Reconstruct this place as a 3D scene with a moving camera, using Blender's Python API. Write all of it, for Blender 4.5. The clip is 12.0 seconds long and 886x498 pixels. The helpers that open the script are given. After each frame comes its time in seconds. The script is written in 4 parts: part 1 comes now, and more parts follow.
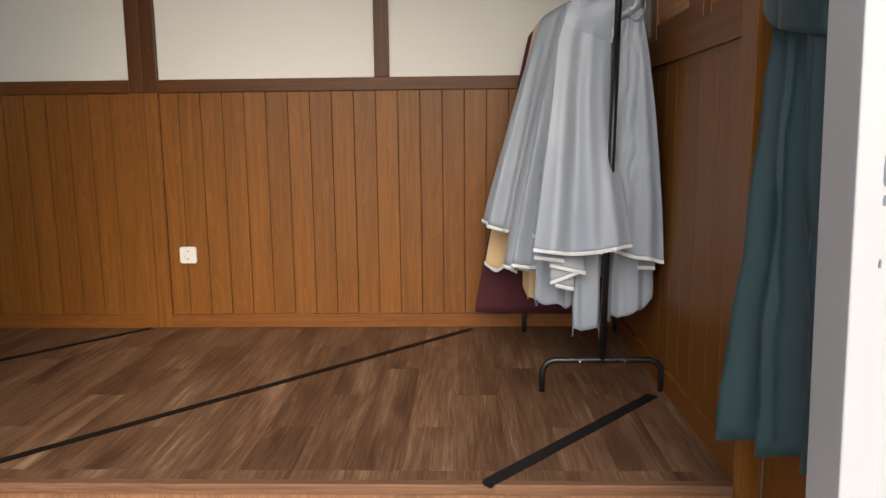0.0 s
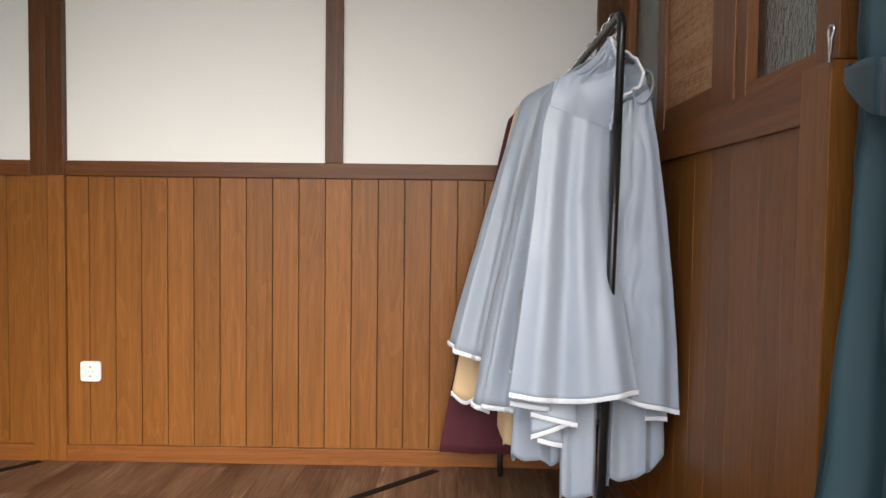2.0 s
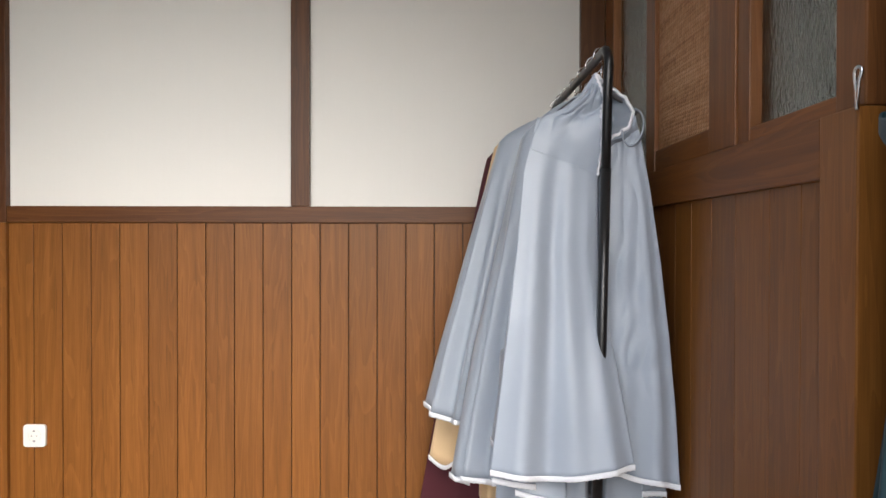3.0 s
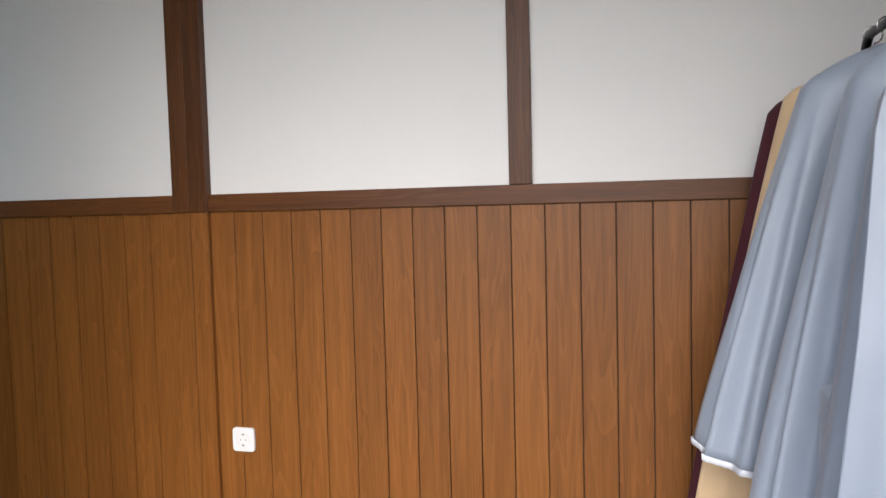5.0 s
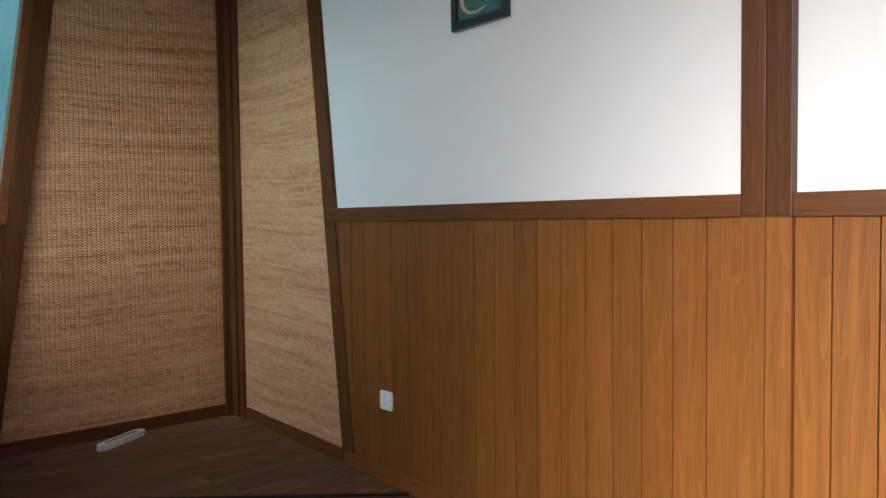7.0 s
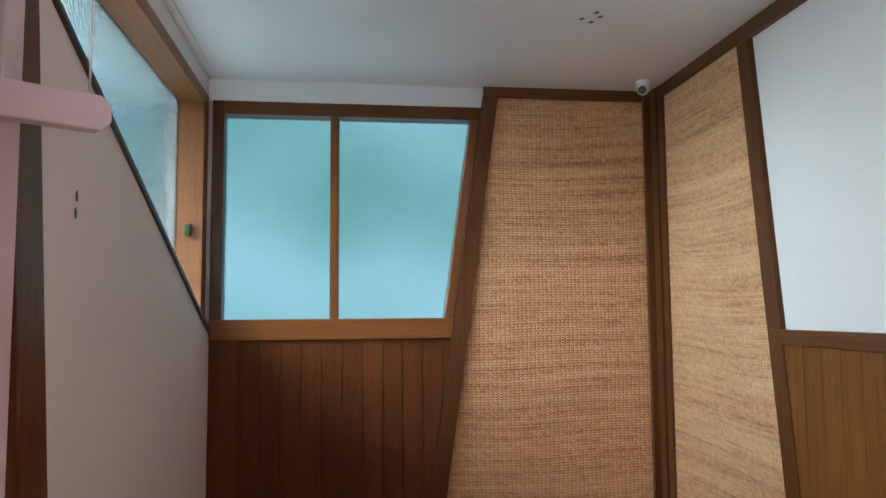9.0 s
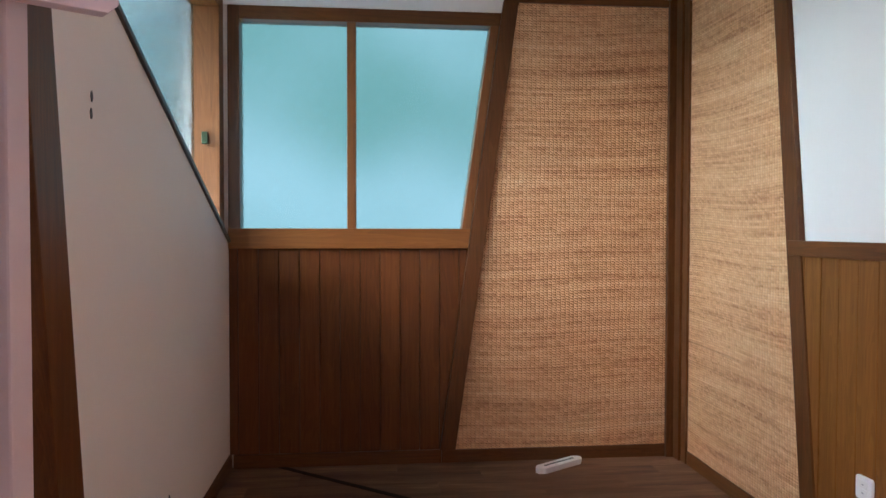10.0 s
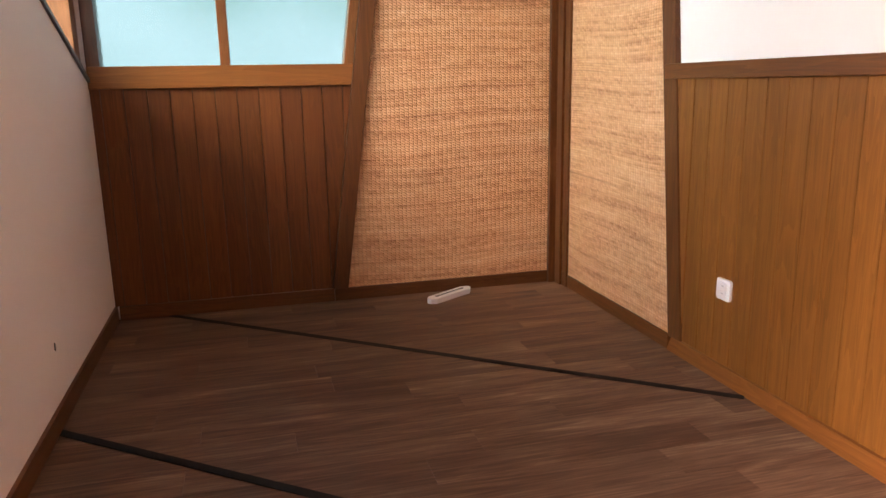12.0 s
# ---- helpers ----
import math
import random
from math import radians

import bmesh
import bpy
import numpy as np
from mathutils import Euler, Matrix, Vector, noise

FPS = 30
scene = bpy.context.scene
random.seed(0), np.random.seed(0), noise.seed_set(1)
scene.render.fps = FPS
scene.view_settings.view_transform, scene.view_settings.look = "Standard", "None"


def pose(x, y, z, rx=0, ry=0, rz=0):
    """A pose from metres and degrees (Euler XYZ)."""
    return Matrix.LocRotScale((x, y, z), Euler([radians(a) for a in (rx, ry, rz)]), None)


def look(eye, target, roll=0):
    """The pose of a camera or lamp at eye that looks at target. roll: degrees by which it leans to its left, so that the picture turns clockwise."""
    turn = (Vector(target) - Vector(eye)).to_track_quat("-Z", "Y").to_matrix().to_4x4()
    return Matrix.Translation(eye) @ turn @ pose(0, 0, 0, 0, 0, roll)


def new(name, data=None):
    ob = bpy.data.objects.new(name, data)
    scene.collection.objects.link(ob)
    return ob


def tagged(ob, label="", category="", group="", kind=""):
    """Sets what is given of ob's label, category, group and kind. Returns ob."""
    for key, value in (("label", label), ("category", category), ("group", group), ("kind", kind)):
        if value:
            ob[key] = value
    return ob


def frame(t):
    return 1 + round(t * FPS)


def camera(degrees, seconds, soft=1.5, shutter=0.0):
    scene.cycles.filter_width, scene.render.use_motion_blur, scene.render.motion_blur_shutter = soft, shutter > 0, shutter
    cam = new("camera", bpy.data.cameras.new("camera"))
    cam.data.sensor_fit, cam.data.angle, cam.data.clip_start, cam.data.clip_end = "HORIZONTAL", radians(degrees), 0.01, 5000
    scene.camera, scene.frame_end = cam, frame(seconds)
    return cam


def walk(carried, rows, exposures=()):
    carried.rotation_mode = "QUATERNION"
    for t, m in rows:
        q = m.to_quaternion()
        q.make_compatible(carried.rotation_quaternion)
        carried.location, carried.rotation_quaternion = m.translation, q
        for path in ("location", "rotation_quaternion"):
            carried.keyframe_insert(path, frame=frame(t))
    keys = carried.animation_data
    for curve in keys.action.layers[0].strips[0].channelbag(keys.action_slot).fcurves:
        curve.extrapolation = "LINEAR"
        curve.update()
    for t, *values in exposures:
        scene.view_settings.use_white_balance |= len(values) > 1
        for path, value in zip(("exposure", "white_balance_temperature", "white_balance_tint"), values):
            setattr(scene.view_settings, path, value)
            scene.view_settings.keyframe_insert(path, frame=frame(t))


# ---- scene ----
cam = camera(62.0, 12.0)
PATH = [
    (0, (1.452, 0.474, 0.928), (1.39, 2.45, 0.623), -0.6),
    (0.5, (1.507, 0.607, 0.939), (1.468, 2.589, 0.675), -0.2),
    (1, (1.607, 0.703, 0.962), (1.531, 2.692, 0.768), -0.0),
    (1.5, (1.612, 0.974, 0.968), (1.513, 2.967, 0.837), 0.3),
    (2, (1.534, 1.093, 1.001), (1.508, 3.09, 0.91), 0.7),
    (2.5, (1.557, 1.206, 1.031), (1.561, 3.205, 0.98), 0.3),
    (2.7, (1.564, 1.243, 1.047), (1.583, 3.243, 1.027), 0.1),
    (4.5, (1.454, 1.637, 1.178), (1.321, 3.631, 1.095), -1.0),
    (5, (1.393, 1.768, 1.144), (0.892, 3.701, 1.025), -1.5),
    (5.5, (1.285, 1.825, 1.163), (0.482, 3.652, 1.024), -0.7),
    (6, (1.179, 2.0, 1.137), (0.065, 3.651, 0.958), -0.5),
    (6.5, (0.997, 2.099, 1.143), (-0.359, 3.56, 0.985), -0.7),
    (7, (0.84, 2.158, 1.146), (-0.692, 3.442, 1.063), -0.7),
    (7.5, (0.687, 2.241, 1.2), (-0.992, 3.327, 1.236), -0.7),
    (7.7, (0.657, 2.269, 1.212), (-1.084, 3.249, 1.296), -0.8),
    (9.3, (0.583, 2.303, 1.284), (-1.404, 2.479, 1.418), -0.2),
    (9.5, (0.589, 2.298, 1.271), (-1.402, 2.464, 1.362), 0.0),
    (10, (0.582, 2.312, 1.243), (-1.407, 2.515, 1.189), 0.1),
    (10.5, (0.569, 2.306, 1.23), (-1.401, 2.601, 1.051), -0.1),
    (11, (0.563, 2.289, 1.184), (-1.382, 2.675, 0.923), -0.3),
    (11.5, (0.564, 2.302, 1.173), (-1.352, 2.749, 0.811), -0.6),
    (12, (0.568, 2.293, 1.143), (-1.319, 2.79, 0.702), -1.1),
]
EXPOSURES = [(0.0, 0.33, 6500, 10), (1.0, 0.64, 6750, 10), (1.5, 0.76, 6750, 10), (2.0, 0.76, 5950, 10), (2.5, 0.78, 5950, 10), (5.0, 0.64, 5600, 12), (6.0, 1.02, 5450, 12), (6.5, 1.18, 5500, 12), (7.0, 1.5, 5650, 13), (7.5, 1.82, 5850, 12), (9.5, 2.17, 5850, 22), (11.0, 2.55, 6550, 29), (12.0, 2.72, 7150, 36)]
walk(cam, [(t, look(eye, target, roll)) for t, eye, target, roll in PATH], EXPOSURES)
SKY, SUN, SPREAD, SUN_FROM, GLOW = 0.17, 1.55, 70, (0.14, -1.0, 0.68), 0.28

# ---- light ----
world = bpy.data.worlds.new("sky")
scene.world = world
world.use_nodes = True
wn = world.node_tree
sky = wn.nodes.new("ShaderNodeTexSky")
sky.sky_type, sky.sun_disc = "NISHITA", False
sky.sun_elevation, sky.sun_rotation = radians(34), radians(172)
sky.dust_density, sky.ozone_density, sky.altitude = 6.0, 0.5, 300
wn.links.new(sky.outputs[0], wn.nodes["Background"].inputs[0])
wn.nodes["Background"].inputs[1].default_value = SKY
sun = new("sun", bpy.data.lights.new("sun", "SUN"))
sun.data.energy, sun.data.angle, sun.data.color = SUN, radians(SPREAD), (0.89, 0.98, 1.0)
sun.matrix_basis = look(SUN_FROM, (0, 0, 0))


# ---- materials ----
class Mat:
    def __init__(self, name):
        self.m = bpy.data.materials.new(name)
        self.m.use_nodes = True
        self.t = self.m.node_tree
        self.b = self.t.nodes["Principled BSDF"]

    def n(self, kind, **inputs):
        node = self.t.nodes.new(kind)
        for k, v in inputs.items():
            self.put(v, node.inputs[k.replace("_", " ")])
        return node

    def put(self, v, socket):
        if hasattr(v, "is_output"):
            self.t.links.new(v, socket)
        else:
            socket.default_value = v

    def math(self, op, a, b=0.0, c=0.0):
        node = self.t.nodes.new("ShaderNodeMath")
        node.operation = op
        for i, v in enumerate((a, b, c)):
            self.put(v, node.inputs[i])
        return node.outputs[0]

    def coords(self, scale=(1, 1, 1), shift=0.0, spread=True):
        tc = self.t.nodes.new("ShaderNodeTexCoord")
        mp = self.t.nodes.new("ShaderNodeMapping")
        mp.inputs["Scale"].default_value = scale
        self.t.links.new(tc.outputs["Object"], mp.inputs["Vector"])
        if spread:
            oi = self.t.nodes.new("ShaderNodeObjectInfo")
            cx = self.t.nodes.new("ShaderNodeCombineXYZ")
            r = self.math("MULTIPLY", oi.outputs["Random"], 37.0)
            for i in range(3):
                self.t.links.new(r, cx.inputs[i])
            self.t.links.new(cx.outputs[0], mp.inputs["Location"])
        return mp.outputs[0]

    def noise(self, vec, scale, detail=4.0, rough=0.55, dist=0.0):
        node = self.n("ShaderNodeTexNoise", Scale=scale, Detail=detail, Roughness=rough, Distortion=dist)
        self.t.links.new(vec, node.inputs["Vector"])
        return node.outputs["Fac"]

    def ramp(self, fac, *stops):
        node = self.t.nodes.new("ShaderNodeValToRGB")
        els = node.color_ramp.elements
        while len(els) < len(stops):
            els.new(0.5)
        for e, (p, c) in zip(els, stops):
            e.position, e.color = p, (*c, 1) if len(c) == 3 else c
        self.t.links.new(fac, node.inputs[0])
        return node.outputs[0]

    def mix(self, fac, a, b, kind="MIX"):
        node = self.t.nodes.new("ShaderNodeMix")
        node.data_type, node.blend_type = "RGBA", kind
        self.put(fac, node.inputs[0])
        self.put(a if hasattr(a, "is_output") else (*a, 1), node.inputs[6])
        self.put(b if hasattr(b, "is_output") else (*b, 1), node.inputs[7])
        return node.outputs[2]

    def bump(self, height, strength=0.3, dist=0.002):
        node = self.n("ShaderNodeBump", Strength=strength, Distance=dist)
        self.t.links.new(height, node.inputs["Height"])
        self.t.links.new(node.outputs[0], self.b.inputs["Normal"])

    def set(self, **kw):
        for k, v in kw.items():
            v = (*v, 1) if isinstance(v, tuple) and len(v) == 3 else v
            self.put(v, self.b.inputs[k.replace("_", " ")])
        return self


def plain(name, colour, rough=0.5, metal=0.0, var=0.12, scale=30.0, bump=0.1, dist=0.001, spec=0.5):
    """A painted, moulded or metal surface with slight unevenness at two scales."""
    m = Mat(name)
    v = m.coords()
    f = m.noise(v, scale, 5)
    g = m.noise(v, scale * 0.09, 3)
    dark = tuple(c * (1 - var) for c in colour)
    lite = tuple(min(1, c * (1 + var * 0.5)) for c in colour)
    c = m.mix(m.math("MULTIPLY_ADD", f, 0.5, m.math("MULTIPLY", g, 0.5)), dark, lite)
    m.set(Base_Color=c, Metallic=metal, Roughness=m.math("MULTIPLY_ADD", f, 0.2, rough - 0.1), Specular_IOR_Level=spec)
    m.bump(f, bump, dist)
    return m.m


def wood(name, dark, mid, lite, axis="z", rough=0.42, ring=1.0, tone=0.25, coat=0.0):
    """Wood or wood-print laminate with the grain along one axis."""
    m = Mat(name)
    k = {"x": 0, "y": 1, "z": 2}[axis]
    s1, s2, s3 = [15.0] * 3, [420.0] * 3, [55.0] * 3
    s1[k], s2[k], s3[k] = 1.1, 9.0, 1.3
    v1, v2, v3 = m.coords(tuple(s1)), m.coords(tuple(s2)), m.coords(tuple(s3))
    a = m.noise(v1, 1.0 * ring, 2, 0.45, 0.6)
    w = m.math("FRACT", m.math("MULTIPLY", a, 11.0))
    w = m.math("POWER", w, 2.0)
    b = m.noise(v2, 1.0, 3, 0.6)
    st = m.noise(v3, 1.0, 3, 0.55)
    f = m.math("ADD", m.math("MULTIPLY", w, 0.105), m.math("ADD", m.math("MULTIPLY", b, 0.32), m.math("MULTIPLY", st, 0.34)))
    c = m.ramp(f, (0.20, dark), (0.37, mid), (0.55, lite))
    big = m.noise(m.coords((1.3, 1.3, 1.3)), 1.0, 2)
    c = m.mix(m.math("MULTIPLY", big, tone), c, dark)
    oi = m.t.nodes.new("ShaderNodeObjectInfo")
    hsv = m.n("ShaderNodeHueSaturation", Color=c, Value=m.math("MULTIPLY_ADD", oi.outputs["Random"], 0.22, 0.89))
    m.set(Base_Color=hsv.outputs[0], Roughness=m.math("MULTIPLY_ADD", b, 0.18, rough - 0.09), Coat_Weight=coat, Coat_Roughness=0.25, Specular_IOR_Level=0.3)
    m.bump(f, 0.12, 0.0006)
    return m.m


TEAK = wood("teak_board", (0.121, 0.043, 0.0078), (0.205, 0.0775, 0.014), (0.274, 0.111, 0.023), "z", 0.40)
TEAK_X = wood("teak_rail_x", (0.115, 0.038, 0.008), (0.195, 0.069, 0.014), (0.26, 0.10, 0.024), "x", 0.42)
TEAK_Y = wood("teak_rail_y", (0.115, 0.038, 0.008), (0.195, 0.069, 0.014), (0.26, 0.10, 0.024), "y", 0.42)
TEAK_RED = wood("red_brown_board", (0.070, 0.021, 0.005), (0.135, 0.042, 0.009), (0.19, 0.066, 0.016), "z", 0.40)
POST = wood("stained_post", (0.055, 0.018, 0.005), (0.102, 0.0355, 0.0085), (0.147, 0.055, 0.014), "z", 0.42)
POST_X = wood("stained_rail_x", (0.065, 0.021, 0.0055), (0.117, 0.0415, 0.0095), (0.167, 0.063, 0.016), "x", 0.42)
POST_Y = wood("stained_rail_y", (0.065, 0.021, 0.0055), (0.117, 0.0415, 0.0095), (0.167, 0.063, 0.016), "y", 0.42)
FRAME = wood("window_wood", (0.110, 0.040, 0.012), (0.19, 0.072, 0.020), (0.255, 0.102, 0.032), "z", 0.42)


def vinyl():
    m = Mat("vinyl_plank")
    v1, v2, v3 = m.coords((30, 1.7, 30)), m.coords((150, 3.2, 150)), m.coords((6, 1.0, 6))
    a = m.noise(v1, 1.3, 5, 0.66, 1.6)
    b = m.noise(v2, 1.6, 4, 0.65, 0.4)
    k = m.noise(v3, 1.2, 3, 0.5, 0.9)
    f = m.math("ADD", m.math("MULTIPLY", a, 0.50), m.math("ADD", m.math("MULTIPLY", b, 0.30), m.math("MULTIPLY", k, 0.42)))
    c = m.ramp(f, (0.39, (0.030, 0.014, 0.008)), (0.55, (0.094, 0.047, 0.026)), (0.68, (0.165, 0.093, 0.053)), (0.86, (0.36, 0.255, 0.16)))
    oi = m.t.nodes.new("ShaderNodeObjectInfo")
    hsv = m.n("ShaderNodeHueSaturation", Color=c, Value=m.math("MULTIPLY_ADD", m.math("POWER", oi.outputs["Random"], 2.0), 0.28, 0.95))
    m.set(Base_Color=hsv.outputs[0], Roughness=m.math("MULTIPLY_ADD", a, 0.3, 0.32), Specular_IOR_Level=0.16)
    m.bump(m.math("ADD", a, b), 0.2, 0.0008)
    return m.m


VINYL = vinyl()
RISER = wood("riser_laminate", (0.16, 0.075, 0.038), (0.25, 0.125, 0.065), (0.34, 0.185, 0.10), "z", 0.45)
NOSING = wood("edge_nosing", (0.09, 0.042, 0.023), (0.17, 0.085, 0.046), (0.24, 0.125, 0.07), "x", 0.4)


def plaster(name, colour, line=0.0):
    m = Mat(name)
    v = m.coords(spread=False)
    f = m.noise(v, 220.0, 3)
    g = m.noise(v, 2.2, 4)
    c = m.mix(g, tuple(k * 0.95 for k in colour), colour)
    h = f
    if line:
        s = m.noise(m.coords((160, 160, 1.0), spread=False), 1.0, 2)
        c = m.mix(m.math("MULTIPLY", s, line), c, tuple(k * 0.8 for k in colour))
        h = m.math("ADD", f, s)
    m.set(Base_Color=c, Roughness=0.62)
    m.bump(h, 0.14, 0.0008)
    return m.m


WALLPAPER = plaster("cream_wallpaper", (0.80, 0.785, 0.75), 0.10)
CEILING = plaster("ceiling_paint", (0.74, 0.735, 0.72))
PARTITION = plaster("partition_paint", (0.78, 0.74, 0.71))


def weave(name, axis, rib=0.027, rowh=0.0155, groove=0.54, gain=0.8, thin=0.0):
    """Woven fibre matting: beads of fibre over upright ribs, in wavy bands of differing tone, with the shade between
    beads put into the colour.
    """
    m = Mat(name)
    tc = m.t.nodes.new("ShaderNodeTexCoord")
    sep = m.t.nodes.new("ShaderNodeSeparateXYZ")
    m.t.links.new(tc.outputs["Object"], sep.inputs[0])
    h, z0 = sep.outputs[axis], sep.outputs["Z"]
    z = m.math("MULTIPLY_ADD", m.math("SINE", m.math("MULTIPLY_ADD", h, 2.3, 0.7)), 0.016, z0)
    z = m.math("MULTIPLY_ADD", m.math("SINE", m.math("MULTIPLY_ADD", h, 5.9, m.math("MULTIPLY", z0, 3.0))), 0.006, z)
    u, v = m.math("DIVIDE", h, rib), m.math("DIVIDE", z, rowh)
    wob = m.noise(m.coords((5, 5, 2.5), spread=False), 1.0, 2)
    u = m.math("MULTIPLY_ADD", wob, 1.1, u)
    v = m.math("MULTIPLY_ADD", m.math("FRACT", u), 0.45, v)
    row = m.math("FLOOR", v)
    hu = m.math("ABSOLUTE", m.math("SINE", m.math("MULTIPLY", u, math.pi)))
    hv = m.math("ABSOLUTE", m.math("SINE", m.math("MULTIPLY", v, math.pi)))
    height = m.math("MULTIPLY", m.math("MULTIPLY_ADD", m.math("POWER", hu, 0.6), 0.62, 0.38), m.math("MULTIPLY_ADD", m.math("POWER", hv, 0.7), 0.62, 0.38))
    cell = m.n("ShaderNodeTexWhiteNoise")
    cell.noise_dimensions = "2D"
    cx = m.n("ShaderNodeCombineXYZ", X=row, Y=m.math("FLOOR", u))
    m.t.links.new(cx.outputs[0], cell.inputs["Vector"])
    wv = m.n("ShaderNodeCombineXYZ", X=m.math("MULTIPLY", h, 0.9), Y=0.0, Z=z).outputs[0]

    def streak(k, fine, det):
        mp = m.t.nodes.new("ShaderNodeMapping")
        mp.inputs["Scale"].default_value = (k, 1, fine)
        m.t.links.new(wv, mp.inputs["Vector"])
        return m.noise(mp.outputs[0], 1.0, det, 0.65)
    band, band2, dark = streak(0.35, 15.0, 4), streak(2.6, 75.0, 3), streak(0.45, 42.0, 3)
    fine = m.noise(m.coords((170, 170, 60), spread=False), 1.0, 2)
    f = m.math("MULTIPLY_ADD", cell.outputs[0], 0.11, m.math("MULTIPLY_ADD", band, gain, m.math("MULTIPLY_ADD", band2, 0.40, 0.22 - 0.5 * gain)))
    c = m.ramp(f, (0.32, (0.38, 0.165, 0.062)), (0.46, (0.68, 0.37, 0.175)), (0.58, (0.80, 0.49, 0.26)), (0.74, (0.90, 0.66, 0.41)))
    c = m.mix(m.ramp(dark, (0.27, (0.7, 0.7, 0.7)), (0.37, (0, 0, 0))), c, (0.30, 0.135, 0.05))
    # shade in the hollows between beads, painted in where the height is low
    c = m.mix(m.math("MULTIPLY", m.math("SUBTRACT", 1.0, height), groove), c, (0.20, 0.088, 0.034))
    m.set(Base_Color=c, Roughness=0.62)
    m.bump(m.math("MULTIPLY_ADD", fine, 0.25, height), 1.0, 0.005)
    if thin:
        tr = m.n("ShaderNodeBsdfTranslucent", Color=c)
        mx = m.n("ShaderNodeMixShader", Fac=thin)
        m.t.links.new(m.b.outputs[0], mx.inputs[1])
        m.t.links.new(tr.outputs[0], mx.inputs[2])
        m.t.links.new(mx.outputs[0], m.t.nodes["Material Output"].inputs[0])
    return m.m


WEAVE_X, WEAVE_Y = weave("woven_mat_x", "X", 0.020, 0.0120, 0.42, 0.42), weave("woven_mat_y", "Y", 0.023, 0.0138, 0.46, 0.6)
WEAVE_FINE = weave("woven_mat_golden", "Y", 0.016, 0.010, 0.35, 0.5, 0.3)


def cloth(name, colour, rough=0.75, sheen=0.25):
    m = Mat(name)
    f = m.noise(m.coords((900, 900, 900), spread=False), 1.0, 2)
    g = m.noise(m.coords((5, 5, 3)), 1.0, 4)
    c = m.mix(g, tuple(k * 0.9 for k in colour), tuple(min(1, k * 1.06) for k in colour))
    m.set(Base_Color=c, Roughness=rough, Sheen_Weight=sheen, Sheen_Roughness=0.4)
    m.bump(m.math("MULTIPLY_ADD", g, 1.0, m.math("MULTIPLY", f, 0.15)), 0.25, 0.006)
    return m.m


GREY = cloth("grey_satin", (0.298, 0.338, 0.400), 0.40)
BEIGE = cloth("beige_cloth", (0.70, 0.51, 0.29))
MAROON = cloth("maroon_cloth", (0.062, 0.006, 0.013), 0.8, 0.08)
LACE = cloth("white_lace", (0.72, 0.73, 0.77))
CURTAIN = cloth("teal_curtain", (0.015, 0.046, 0.055), 0.6, 0.1)
BLACK = plain("black_enamel", (0.010, 0.010, 0.011), 0.32, 0.0, 0.2, 60, 0.06)
CHROME = plain("chrome", (0.72, 0.72, 0.72), 0.22, 1.0, 0.05)
TAPE = plain("black_tape", (0.008, 0.008, 0.0085), 0.55, 0, 0.3, 90, 0.25, 0.001, 0.25)
WORN_TAPE = plain("worn_tape", (0.0095, 0.0075, 0.0065), 0.62, 0, 0.4, 60, 0.25, 0.001, 0.15)
PLASTIC = plain("white_plastic", (0.78, 0.77, 0.75), 0.32, 0, 0.04, 20, 0.03)
DARKGAP = plain("dark_plastic", (0.02, 0.02, 0.02), 0.4)
WHITE_PAINT = plain("white_gloss_paint", (0.45, 0.465, 0.49), 0.42, 0, 0.08, 14, 0.15)
GROOVE = plain("grey_blue_paint", (0.24, 0.235, 0.29), 0.5, 0, 0.07, 12, 0.12)
FLAKED = plain("blue_grey_undercoat", (0.15, 0.18, 0.21), 0.6, 0, 0.3, 60, 0.2)
LILAC = plain("lilac_white_paint", (0.52, 0.44, 0.475), 0.5, 0, 0.07, 12, 0.12)
CONCRETE = plain("concrete", (0.38, 0.37, 0.35), 0.8, 0, 0.3, 20, 0.4, 0.004)
PICFRAME = plain("black_frame_lacquer", (0.012, 0.012, 0.012), 0.35)
GOLD = plain("gold_relief", (0.62, 0.52, 0.30), 0.45, 0.1, 0.25, 60, 0.3)
GAPWOOD = plain("dark_groove_wood", (0.034, 0.014, 0.006), 0.6)
SLATE = plain("grey_slate_strip", (0.06, 0.06, 0.065), 0.5)


def frosted(name, colour, rough=0.12, strength=1.0):
    m = Mat(name)
    v = m.coords((1, 1, 0.55), spread=False)
    f = m.noise(v, 95.0, 3, 0.6)
    g = m.noise(v, 35.0, 3, 0.6)
    m.set(Base_Color=colour, Roughness=rough, Transmission_Weight=1.0, IOR=1.3)
    m.bump(m.math("ADD", f, g), strength, 0.004)
    return m.m


GLASS = frosted("aqua_frosted_glass", (0.60, 0.86, 0.90))
GLASS_SOUTH = frosted("aqua_frosted_glass_south", (0.52, 0.84, 0.92))
GLASS_GREY = frosted("grey_rain_glass", (0.62, 0.68, 0.66), 0.22, 1.0)


# ---- building helpers ----
def mesh(bm, name, material, smooth=False):
    me = bpy.data.meshes.new(name)
    bmesh.ops.recalc_face_normals(bm, faces=bm.faces)
    bm.to_mesh(me)
    bm.free()
    for m in material if isinstance(material, (list, tuple)) else [material]:
        me.materials.append(m)
    if smooth:
        for p in me.polygons:
            p.use_smooth = True
    return me


def part(name, bm, material, parent=None, label="", smooth=False):
    ob = new(name, mesh(bm, name, material, smooth))
    ob.parent = parent
    return tagged(ob, label)


